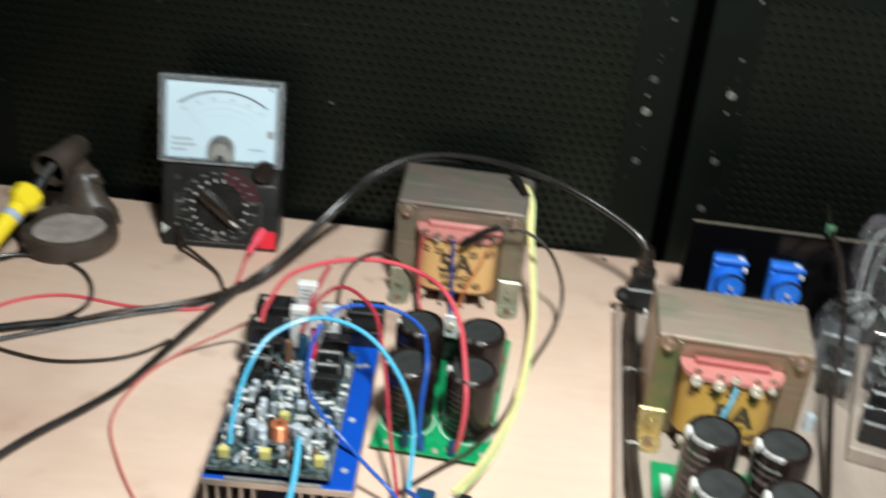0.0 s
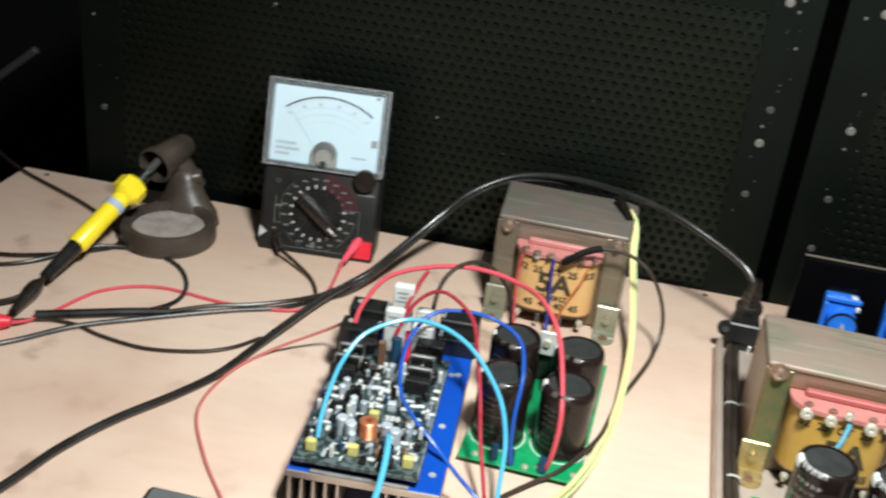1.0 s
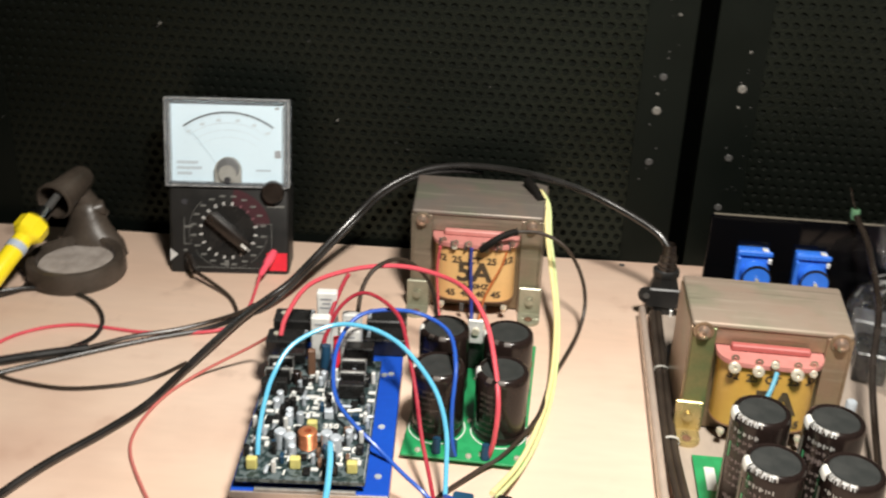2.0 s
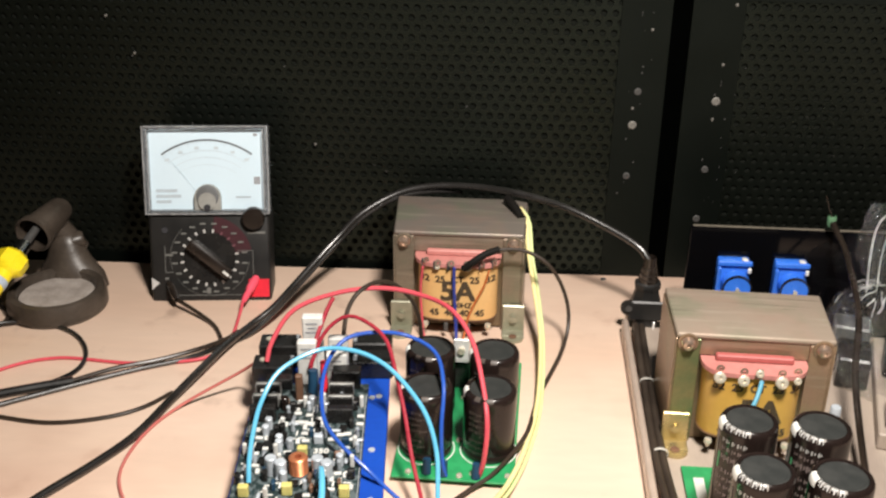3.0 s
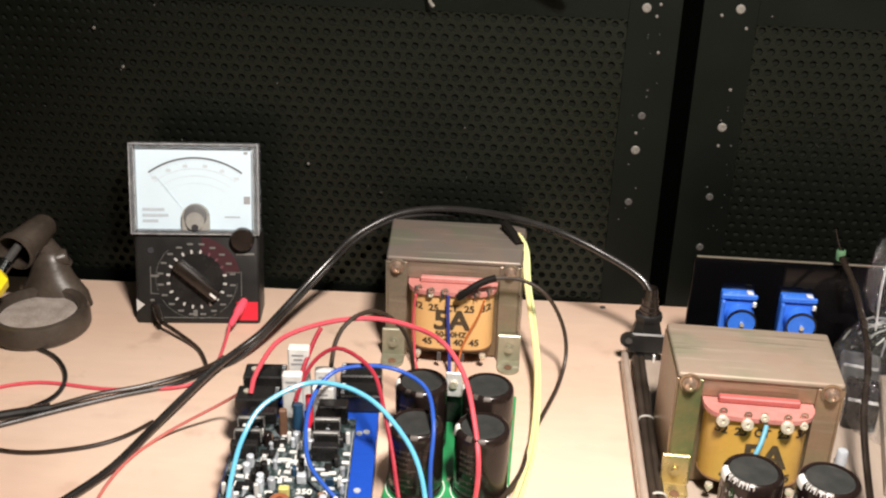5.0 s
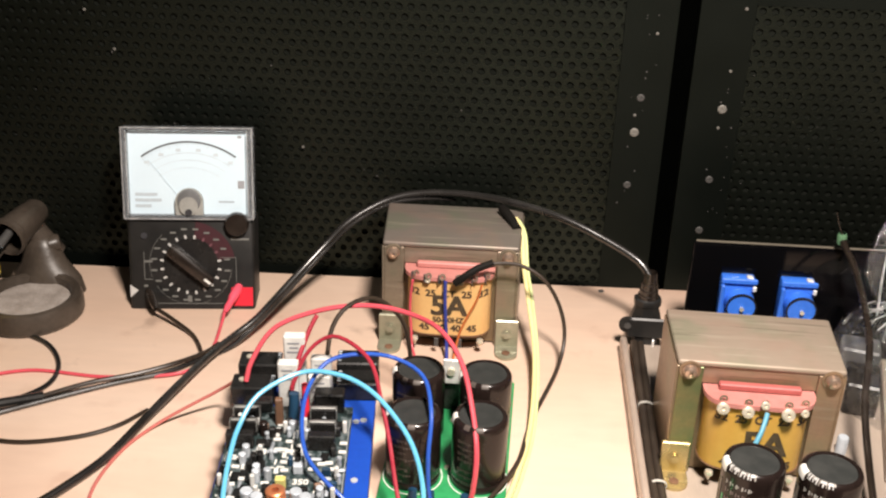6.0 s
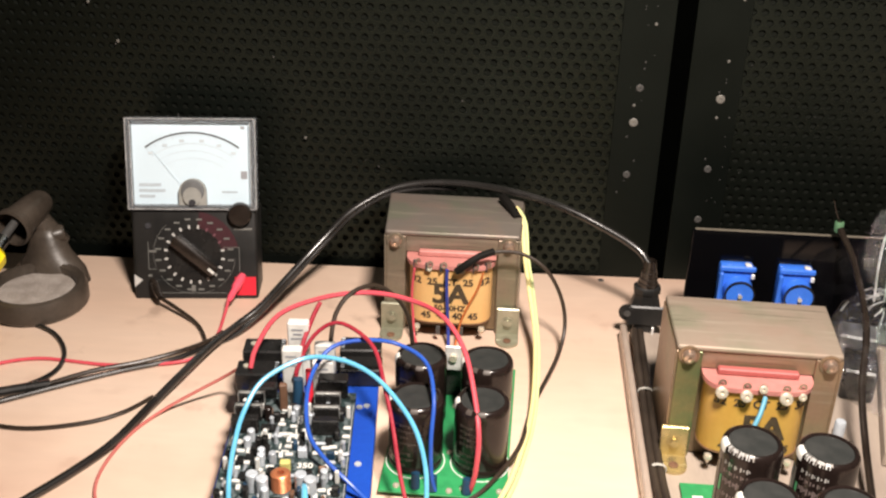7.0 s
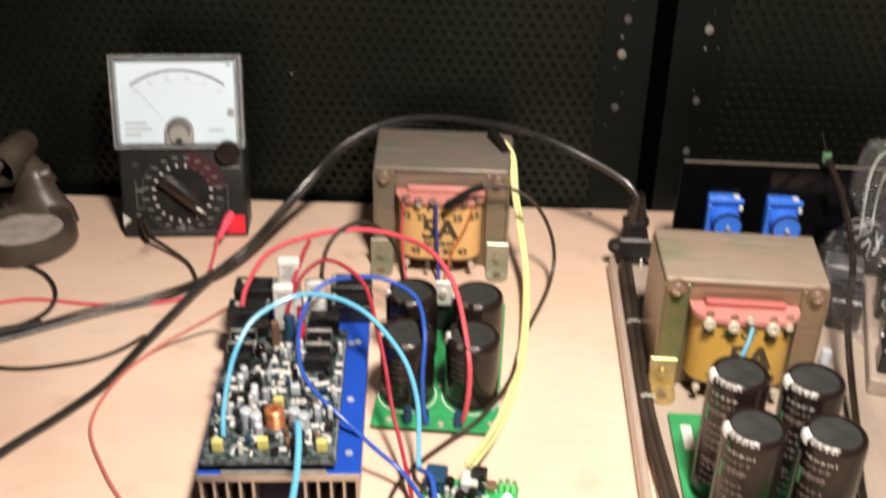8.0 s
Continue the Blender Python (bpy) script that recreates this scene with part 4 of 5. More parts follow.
for x, y in ((-0.024, 0.055), (-0.016, 0.052), (-0.004, 0.054), (0.006, 0.052)):
    part("solder_pad", add_lathe(bmesh.new(), [(0.003, 0.003), (0.0025, 0.008), (0, 0.010)], 10, Matrix.Translation((x, y, 0))), SOLDER, bank2)


# ---- blue terminals on the black panel ----
def terminal(x):
    t = thing("panel_terminal", pose(x, 0.8325, 0.0545), "blue plastic panel potentiometer with shiny pins", "potentiometer", "blue controls on the panel")
    part("housing", box(-0.0118, 0.0118, -0.010, 0.0, -0.020, 0.0140, 0.0016, 2), POT_BLUE, t)
    part("flange", box(-0.0128, 0.0128, -0.0125, -0.0102, 0.0108, 0.0150, 0.0008), POT_BLUE, t)
    part("cheek", box(-0.0128, -0.0098, -0.0150, -0.0102, -0.018, 0.0106, 0.0010), POT_BLUE, t)
    part("drum", cyl((0.002, -0.020, -0.0040), (0.002, -0.010, -0.0040), 0.0096, 0.0108, 28), POT_BLUE, t)
    part("ring", add_lathe(bmesh.new(), [(0.0098, 0.0), (0.0108, 0.0), (0.0108, 0.002), (0.0098, 0.002), (0.0098, 0.0)], 28,
                           Matrix.Translation((0.002, -0.0185, -0.0040)) @ rot(90, 0, 0)), BLACK, t)
    for px in (-0.007, 0.001, 0.008):
        part("pin", box(px - 0.001, px + 0.001, -0.0235, -0.0195, -0.0155, -0.0095, 0.0004), SOLDER, t)
    part("top_pin", turned(box(0.003, 0.0080, -0.010, -0.005, 0.0146, 0.0166, 0.0008), rot(0, 9, 0)), BRIGHT, t)
    part("side_pin", box(0.0095, 0.0122, -0.0140, -0.0118, 0.0060, 0.0100, 0.0006), BRIGHT, t)
    part("shaft_tip", cyl((0.002, -0.0225, -0.0040), (0.002, -0.0198, -0.0040), 0.0016, 0.0012, 12), SOLDER, t)


terminal(0.2078)
terminal(0.2500)

# ---- power cord, plug and inlet ----
plug = thing("power_plug", pose(0.1475, 0.838, 0.004), "black mains connector plugged in at the chassis edge", "plug")
part("strain_relief", add_lathe(bmesh.new(), [(0.0060, 0.036), (0.0074, 0.0365), (0.0076, 0.040), (0.0068, 0.0405), (0.0070, 0.044), (0.0062, 0.0445), (0.0062, 0.049), (0.0054, 0.0495), (0.0046, 0.058)], 20), BLACK_SOFT, plug)
grip = add_lathe(bmesh.new(), [(0.0, 0.0160), (0.0122, 0.0162), (0.0126, 0.0178), (0.0112, 0.0235), (0.0096, 0.0290), (0.0093, 0.0312), (0.0104, 0.0318), (0.0106, 0.0362), (0.0096, 0.0374), (0.0, 0.0376)],
                 8, Matrix.Diagonal((1, 0.8, 1, 1)) @ rot(0, 0, 22.5))
part("body", grip, CASE, plug, "tapered black connector body")
inl = bmesh.new()
add_box(inl, -0.0085, 0.0098, -0.007, 0.007, -0.004, 0.0162, 0.0012)
add_box(inl, -0.0140, 0.0150, -0.0095, -0.0068, 0.0070, 0.0235, 0.0012)
add_cyl(inl, (-0.0140, -0.0094, 0.0176), (-0.0140, -0.0069, 0.0176), 0.0062, 0.0062, 20)
part("inlet", inl, CASE, plug, "black inlet with a screw ear")
part("ear_screw", cyl((-0.0140, -0.0112, 0.0180), (-0.0140, -0.0094, 0.0180), 0.0026, 0.002, 12), SCREW_DULL, plug)
part("contact_blade", box(0.0055, 0.0072, -0.0098, -0.0072, -0.002, 0.0060, 0.0003), BRIGHT, plug)
RISE = [(-0.143, 0.815, 0.015), (-0.1297, 0.8379, 0.0244), (-0.1155, 0.8593, 0.0362), (-0.0993, 0.8766, 0.0508), (-0.0819, 0.888, 0.0666), (-0.0555, 0.9005, 0.0794)]
ARC = [(-0.0287, 0.9039, 0.0859), (0.0043, 0.9003, 0.0889), (0.041, 0.8884, 0.0899), (0.0811, 0.8722, 0.086), (0.117, 0.858, 0.075), (0.139, 0.846, 0.066), (0.1465, 0.84, 0.058)]
wire("mains_cord", [(-0.33, 0.40, 0.0032), (-0.275, 0.49, 0.0032), (-0.256, 0.551, 0.0032), (-0.240, 0.588, 0.0032), (-0.217, 0.626, 0.0032), (-0.201, 0.658, 0.0035), (-0.190, 0.698, 0.0045),
                    (-0.180, 0.728, 0.0075), (-0.168, 0.771, 0.0080), (-0.157, 0.798, 0.0085)] + RISE + ARC, 0.0028, CORD, "thick black mains cord arching over the transformer", "cord", seg=14)
wire("black_lead", [(-0.52, 0.52, 0.0024), (-0.40, 0.600, 0.0024), (-0.352, 0.638, 0.0024), (-0.319, 0.675, 0.0024), (-0.281, 0.703, 0.0024), (-0.230, 0.737, 0.0024), (-0.196, 0.756, 0.0024),
                    (-0.176, 0.775, 0.0024), (-0.158, 0.794, 0.0026)] + [(x + 0.0018, y - 0.0006, z - 0.0026) for x, y, z in RISE] + [(-0.0257, 0.9046, 0.0815), (-0.0009, 0.9059, 0.0818)],
     0.0018, CORD, "black cord running along the mains cord", "cord")
wire("test_probe", [(-0.350, 0.677, 0.0036), (-0.326, 0.689, 0.0036), (-0.296, 0.704, 0.0036), (-0.266, 0.7175, 0.0036)], 0.0034, BLACK,
     "black test probe handle lying on the bench", "test probe")
wire("probe_lead", [(-0.268, 0.7165, 0.0036), (-0.240, 0.731, 0.0072), (-0.211, 0.746, 0.0072), (-0.186, 0.764, 0.0072), (-0.172, 0.785, 0.0040), (-0.168, 0.800, 0.0016)], 0.0017, LEAD, "thin black lead of the test probe", "test lead")
wire("thin_black_lead", [(-0.47, 0.60, 0.0015), (-0.36, 0.668, 0.0015), (-0.325, 0.679, 0.0015), (-0.296, 0.6725, 0.0015), (-0.262, 0.6695, 0.0015), (-0.228, 0.679, 0.0015), (-0.207, 0.693, 0.0015), (-0.193, 0.713, 0.0012)],
     0.0015, LEAD, "thin black lead curving over the bench top", "cord")
for dx, dz in ((-0.0024, 0.0), (0.0024, -0.0006)):
    wire("inlet_cable", [(x + dx, y, z + dz) for x, y, z in ((0.1425, 0.830, 0.006), (0.1410, 0.800, 0.0100), (0.1405, 0.747, 0.0090), (0.1395, 0.679, 0.0088), (0.1405, 0.633, 0.0088), (0.146, 0.560, 0.0088), (0.151, 0.50, 0.0088))],
         0.0026, CABLE, "dark brown cable tied along the chassis edge", "cable", "cables along the chassis", seg=12)
for y in (0.744, 0.661):
    tie = add_lathe(bmesh.new(), [(0.0048, -0.0010), (0.0054, -0.0010), (0.0054, 0.0010), (0.0048, 0.0010)], 16, Matrix.Translation((0.1405, y, 0.0090)) @ rot(90, 0, 0) @ Matrix.Diagonal((1, 0.62, 1, 1)))
    tagged(part("cable_tie", tie, material("pale_tie", (0.55, 0.53, 0.48), 0.4)), "pale plastic tie round the black cable", "cable tie", "cable ties")


# ---- soldering stand and iron ----
stand = thing("soldering_stand", pose(-0.3215, 0.8285, 0) @ Matrix.Scale(1.06, 4), "dusty dark brown soldering iron stand with round tray", "soldering stand")
base = bmesh.new()
add_lathe(base, [(0.0, 0.0), (0.0345, 0.0), (0.0368, 0.003), (0.0368, 0.012), (0.0350, 0.0165), (0.0318, 0.0175), (0.0290, 0.0160), (0.0280, 0.0105), (0, 0.0100)], 44)
part("base", base, BAKELITE, stand, "round bakelite tray rim")
part("tray", add_lathe(bmesh.new(), [(0.0276, 0.0098), (0.0276, 0.0112), (0.020, 0.0118), (0.0, 0.0112)], 36), ASH, stand, "grey crusted tray bottom")
neck = bmesh.new()
rings = []
for z, cx, cy, rx, ry in ((0.0, -0.002, 0.038, 0.0270, 0.0150), (0.010, -0.003, 0.0385, 0.0255, 0.0146), (0.0165, -0.005, 0.040, 0.0215, 0.0138), (0.022, -0.006, 0.042, 0.0170, 0.0130),
                         (0.029, -0.007, 0.0440, 0.0140, 0.0120), (0.035, -0.008, 0.0455, 0.0125, 0.0110), (0.040, -0.008, 0.0465, 0.0100, 0.0090), (0.0425, -0.008, 0.0465, 0.0060, 0.0055)):
    rings.append([neck.verts.new((cx + rx * math.cos(math.pi * k / 14), cy + ry * math.sin(math.pi * k / 14), z)) for k in range(28)])
for p, q in zip(rings, rings[1:]):
    for k in range(28):
        neck.faces.new((p[k], p[(k + 1) % 28], q[(k + 1) % 28], q[k]))
neck.faces.new(rings[0][::-1])
neck.faces.new(rings[-1])
bmesh.ops.recalc_face_normals(neck, faces=neck.faces)
part("neck", neck, BAKELITE, stand, "sloping bakelite neck")
post = bmesh.new()
add_cyl(post, (-0.002, 0.050, 0.024), (-0.012, 0.046, 0.046), 0.0105, 0.0085, 20)
part("post", post, BAKELITE, stand)
part("pivot", add_lathe(bmesh.new(), [(0, -0.010), (0.0055, -0.010), (0.0068, -0.008), (0.0068, 0.008), (0.0055, 0.010), (0, 0.010)], 20,
                        Matrix.Translation((-0.003, 0.044, 0.034)) @ rot(0, 80, 25)), BAKELITE, stand, "round pivot knob")
axis = Vector((0.008, 0.045, 0.006)).normalized()
q = Matrix.Translation((-0.0215, 0.0195, 0.0500)) @ axis.to_track_quat("Z", "Y").to_matrix().to_4x4() @ Matrix.Scale(0.92, 4)
part("holder_tube", add_lathe(bmesh.new(), [(0.0130, 0.022), (0.0136, 0.001), (0.0144, 0.0), (0.0162, 0.001), (0.0160, 0.006), (0.0142, 0.008), (0.0124, 0.030), (0.0108, 0.044), (0.0085, 0.0475), (0.0, 0.048)], 32, q),
     BAKELITE, stand, "hollow holder tube, scuffed at the mouth")

tip, collar, tail, boot = Vector((-0.3395, 0.862, 0.0615)), Vector((-0.3455, 0.816, 0.0485)), Vector((-0.361, 0.757, 0.0215)), Vector((-0.3655, 0.716, 0.011))
iron = thing("soldering_iron", pose(0, 0, 0), "yellow-handled soldering iron resting in its brown stand", "soldering iron")
part("shank", cyl(collar, tip, 0.0040, 0.0030, 16), SCREW_DULL, iron)
part("shank_sleeve", cyl(collar, collar + (tip - collar) * 0.35, 0.0065, 0.006, 16), CHROME, iron)
ax = (tail - collar).normalized()
qm = Matrix.Translation(collar) @ ax.to_track_quat("Z", "Y").to_matrix().to_4x4()
ln = (tail - collar).length
part("collar", add_lathe(bmesh.new(), [(0.0, -0.004), (0.0095, -0.004), (0.0125, -0.001), (0.0128, 0.009), (0.0100, 0.013), (0.0076, 0.0155)], 8, qm), YELLOW, iron, "yellow octagonal collar")
part("handle", add_lathe(bmesh.new(), [(0.0076, 0.0150), (0.0077, ln * 0.6), (0.0083, ln + 0.001), (0.0070, ln + 0.004), (0, ln + 0.004)], 24, qm), YELLOW, iron, "yellow plastic grip")
part("band", add_lathe(bmesh.new(), [(0.0076, 0.0215), (0.0082, 0.022), (0.0082, 0.0275), (0.0076, 0.028)], 24, qm), material("grey_band", (0.45, 0.52, 0.62), 0.35), iron, "blue-grey label band")
part("boot", cyl(tail - ax * 0.001, boot, 0.0066, 0.0046, 16), BLACK, iron)
wire("iron_cord", [boot, (-0.374, 0.69, 0.0045), (-0.41, 0.665, 0.003), (-0.47, 0.64, 0.0025), (-0.54, 0.60, 0.0025)], 0.0022, BLACK_SOFT, "black cord of the soldering iron", "cord")
clip = thing("crocodile_clip", Matrix.Translation((-0.3665, 0.694, 0.0065)) @ rot(0, 0, 8), "black insulated crocodile clip lying on the bench", "clip")
part("boot_sleeve", add_lathe(bmesh.new(), [(0, -0.024), (0.0030, -0.024), (0.0044, -0.010), (0.0062, 0.004), (0.0058, 0.014), (0.0036, 0.020), (0, 0.021)], 16, rot(-90, 0, 0)), BLACK_SOFT, clip)
rclip = thing("crocodile_clip", Matrix.Translation((-0.376, 0.651, 0.0062)) @ rot(0, 0, -65), "red insulated crocodile clip lying on the bench", "clip")
part("boot_sleeve", add_lathe(bmesh.new(), [(0, -0.022), (0.0030, -0.022), (0.0045, -0.008), (0.0060, 0.004), (0.0054, 0.014), (0.0034, 0.020), (0, 0.021)], 16, rot(-90, 0, 0)), RED, rclip)
wire("loop_lead", [(-0.56, 0.935, 0.002), (-0.498, 0.894, 0.002), (-0.413, 0.854, 0.002), (-0.366, 0.822, 0.002), (-0.352, 0.799, 0.002), (-0.366, 0.781, 0.002), (-0.400, 0.757, 0.002), (-0.44, 0.745, 0.002), (-0.52, 0.742, 0.002)],
     0.0019, BLACK_SOFT, "black lead bending round behind the soldering iron", "cord")
wire("loop_lead", [(-0.52, 0.70, 0.002), (-0.413, 0.735, 0.002), (-0.366, 0.783, 0.0045), (-0.331, 0.7985, 0.002), (-0.296, 0.788, 0.002), (-0.274, 0.762, 0.002), (-0.270, 0.735, 0.002), (-0.285, 0.714, 0.002), (-0.31, 0.70, 0.0022)],
     0.0017, BLACK, "thin black lead making a loop beside the stand", "cord")
wire("red_test_lead", [(-0.1715, 0.8325, 0.0096), (-0.1716, 0.822, 0.0045), (-0.171, 0.785, 0.002), (-0.184, 0.758, 0.002), (-0.234, 0.748, 0.0015), (-0.291, 0.750, 0.0015), (-0.327, 0.729, 0.0015),
                       (-0.343, 0.690, 0.0015), (-0.352, 0.668, 0.003), (-0.359, 0.659, 0.0055)], 0.0013, RED_WIRE, "red test lead of the multimeter", "test lead")
wire("black_test_lead", [(-0.2285, 0.836, 0.0085), (-0.212, 0.825, 0.0065), (-0.190, 0.809, 0.002), (-0.177, 0.786, 0.0015), (-0.172, 0.770, 0.0015)], 0.0016, LEAD, "black test lead of the multimeter", "test lead")


# ---- amplifier module on its heatsink ----
amp = thing("amplifier_module", pose(-0.113, 0.550, 0.0, 0, 0, 4.8), "black amplifier circuit board on a blue-topped finned heatsink", "amplifier module")
hs = part("heatsink", box(0.0, 0.088, 0.0, 0.173, 0.0255, 0.030, 0.0005), BLUE_PLATE, amp, "blue-topped aluminium heatsink")
fin = mesh_of("fin", box(-0.0008, 0.0008, -0.001, 0.166, 0.0, 0.0254, 0.0003), FIN)
short_fin = mesh_of("fin", box(-0.0008, 0.0008, 0.040, 0.166, 0.0, 0.0254, 0.0003), FIN)
for i in range(13):
    piece("fin", short_fin if 4 < i < 8 else fin, hs, pose(0.002 + i * 0.007, 0, 0))
part("front_angle", box(0.0135, 0.070, -0.0012, 0.0006, 0.0302, 0.0324, 0.0003), DULL_METAL, hs, "bare aluminium strip along the front")
part("front_lip", box(0.0, 0.088, -0.0012, -0.0001, 0.0252, 0.0300, 0.0003), FIN, hs)
pcb = part("circuit_board", box(0.003, 0.0750, 0.0008, 0.124, 0.0350, 0.0380, 0.0003), PCB_DARK, amp, "black circuit board crowded with parts")
for sx in (0.007, 0.071):
    for sy in (0.007, 0.112):
        part("standoff", cyl((sx, sy, 0.030), (sx, sy, 0.0349), 0.0024, seg=8), CHROME, amp)
part("board_edge", box(0.0738, 0.0743, 0.004, 0.110, 0.0380, 0.0383), INK_GREY, amp)
stud = mesh_of("plate_screw", add_lathe(bmesh.new(), [(0.0022, 0), (0.0021, 0.0006), (0.001, 0.0009), (0, 0.0006)], 12), SILVER)
for x, y in ((0.0815, 0.121), (0.0770, 0.1195), (0.0795, 0.063), (0.0810, 0.016)):
    piece("plate_screw", stud, hs, pose(x, y, 0.0300))
Z = 0.038
tr_me = mesh_of("power_transistor", box(-0.0135, 0.0135, -0.0085, 0.0085, 0.0, 0.013, 0.001), BLACK)
spot_me = mesh_of("clamp_screw", add_lathe(bmesh.new(), [(0.0024, 0), (0.0024, 0.001), (0.001, 0.0016), (0, 0.0012)], 12), SOLDER)
for x, y, z in ((0.0105, 0.1440, 0.030), (0.0125, 0.1645, 0.034), (0.0765, 0.1505, 0.030), (0.0755, 0.1680, 0.034)):
    piece("power_transistor", tr_me, amp, pose(x, y, z))
    if x < 0.05:
        piece("clamp_screw", spot_me, amp, pose(x - 0.007, y + 0.001, z + 0.0128))
tick_me = mesh_of("pin", box(-0.0012, 0.0012, -0.0004, 0.0004, 0.0, 0.0008, 0.0002), SILVER)
for x, y, z in ((0.0225, 0.1385, 0.0431), (0.0245, 0.1590, 0.0471), (0.0648, 0.1450, 0.0431), (0.0638, 0.1625, 0.0471)):
    for k in range(5):
        piece("pin", tick_me, amp, pose(x, y + 0.0026 * k, z, 0, 0, 8 * (k % 3) - 8))
part("mounting_bar", box(0.0, 0.088, 0.156, 0.172, 0.0301, 0.0339, 0.0005), BLACK, amp)
res_me = mesh_of("dark_resistor", box(-0.008, 0.008, -0.003, 0.003, 0.0, 0.0105, 0.0006), BLACK)
u_clip = bmesh.new()
add_box(u_clip, -0.0074, 0.0074, -0.0014, 0.0010, 0.0105, 0.0114, 0.0003)
for sx in (-0.0081, 0.0075):
    add_box(u_clip, sx, sx + 0.0006, -0.0034, 0.0010, 0.0040, 0.0114, 0.0002)
resl_me = mesh_of("resistor_edge", u_clip, DULL_METAL)
for x, y in ((0.0125, 0.0955), (0.0125, 0.1085), (0.059, 0.0945), (0.0585, 0.1085), (0.0595, 0.082), (0.012, 0.083)):
    piece("dark_resistor", res_me, amp, pose(x, y, Z))
    if y > 0.09:
        piece("resistor_edge", resl_me, amp, pose(x, y - 0.001, Z))
part("relay", box(0.052, 0.070, 0.117, 0.127, Z, Z + 0.013, 0.0008), BLACK, amp)
part("relay", box(0.009, 0.026, 0.116, 0.124, Z, Z + 0.008, 0.0008), BLACK, amp)
for x, y, w, hh in ((0.0350, 0.1300, 0.0125, 0.029), (0.0540, 0.1300, 0.0135, 0.020), (0.0375, 0.1455, 0.0135, 0.039), (0.0540, 0.1440, 0.0130, 0.024)):
    part("cement_resistor", box(x - w / 2, x + w / 2, y - 0.0032, y + 0.0032, 0.0301 if y > 0.123 else Z, Z + hh, 0.0008), WHITE, amp, "white upright resistor")
    for k, wide in enumerate((0.30, 0.22, 0.34)):
        part("resistor_print", box(x - w * wide, x + w * wide * 0.8, y - 0.0034, y - 0.0031, Z + hh - 0.0055 - 0.0032 * k, Z + hh - 0.0042 - 0.0032 * k), INK_GREY, amp)
part("film_capacitor", box(0.0298, 0.0345, 0.1030, 0.1070, Z, Z + 0.019, 0.0008), BROWN_PART, amp)
part("blue_sleeve", cyl((0.0400, 0.110, Z), (0.0405, 0.112, Z + 0.018), 0.0036, 0.0030, 14), TEAL_PART, amp, "dark blue sleeved wire end")
part("red_sleeve", cyl((0.0475, 0.113, Z), (0.0465, 0.116, Z + 0.022), 0.0022, 0.0020, 12), RED, amp, "red sleeved wire end")
for x, y in ((0.0110, 0.0100), (0.0350, 0.0115), (0.0400, 0.0460), (0.0670, 0.0095)):
    part("yellow_capacitor", box(x - 0.0030, x + 0.0030, y - 0.0021, y + 0.0021, Z, Z + 0.0072, 0.0006), CREAM, amp, "yellow film capacitor")
prof = [(0.0, 0.0)]
for k in range(7):
    prof += [(0.0047, 0.0016 * k), (0.0055, 0.0016 * k + 0.0008)]
prof += [(0.0047, 0.0112), (0.0036, 0.0116), (0.0020, 0.0112), (0.0018, 0.0060), (0.0, 0.0060)]
coil = add_lathe(bmesh.new(), prof, 22, Matrix.Translation((0.0395, 0.0310, Z)))
part("copper_coil", coil, COPPER, amp, "orange copper coil")
rng = random.Random(7)
kinds = [mesh_of("small_resistor", add_lathe(bmesh.new(), [(0, 0), (0.0013, 0), (0.0015, 0.0012), (0.0011, 0.0035), (0.0015, 0.0058), (0.0010, 0.0066), (0, 0.007)], 10), SILVER),
         mesh_of("small_transistor", box(-0.0022, 0.0022, -0.0017, 0.0017, 0.0, 0.0070, 0.0008), BLACK),
         mesh_of("small_capacitor", add_lathe(bmesh.new(), [(0, 0), (0.0026, 0), (0.0026, 0.0085), (0.0021, 0.0090), (0, 0.0088)], 14), SLEEVE),
         mesh_of("flat_resistor", box(-0.0034, 0.0034, -0.0011, 0.0011, 0.0004, 0.0026, 0.0008), SILVER),
         mesh_of("tall_resistor", box(-0.0013, 0.0013, -0.0013, 0.0013, 0.0, 0.0085, 0.0006), WHITE),
         mesh_of("grey_capacitor", add_lathe(bmesh.new(), [(0, 0), (0.0022, 0), (0.0022, 0.0072), (0.0018, 0.0076), (0, 0.0076)], 14), SILVER),
         mesh_of("teal_part", box(-0.0024, 0.0024, -0.0012, 0.0012, 0.0, 0.0055, 0.0006), TEAL_PART),
         mesh_of("brown_part", box(-0.0024, 0.0024, -0.0012, 0.0012, 0.0, 0.0050, 0.0008), BROWN_PART),
         mesh_of("pad_mark", box(-0.0022, 0.0022, -0.0005, 0.0005, 0.0, 0.0003), INK_WHITE),
         mesh_of("white_chip", box(-0.0023, 0.0023, -0.0013, 0.0013, 0.0, 0.0014, 0.0004), WHITE),
         mesh_of("black_chip", box(-0.0030, 0.0030, -0.0022, 0.0022, 0.0, 0.0022, 0.0003), BLACK)]
chip_long = mesh_of("white_chip", box(-0.0014, 0.0014, -0.0042, 0.0042, 0.0, 0.0016, 0.0004), WHITE)
for x, y, a in ((0.0264, 0.087, 0), (0.0322, 0.0955, 0), (0.043, 0.0935, 0), (0.0487, 0.078, 0), (0.0427, 0.0777, 90), (0.0705, 0.0694, 0), (0.0065, 0.0719, 0), (0.036, 0.079, 90)):
    piece("white_chip", chip_long, amp, pose(x, y, Z, 0, 0, a))
part("trimmer", box(0.0455, 0.0510, 0.0575, 0.0630, Z, Z + 0.006, 0.0005), SILVER, amp, "pale grey trimmer")
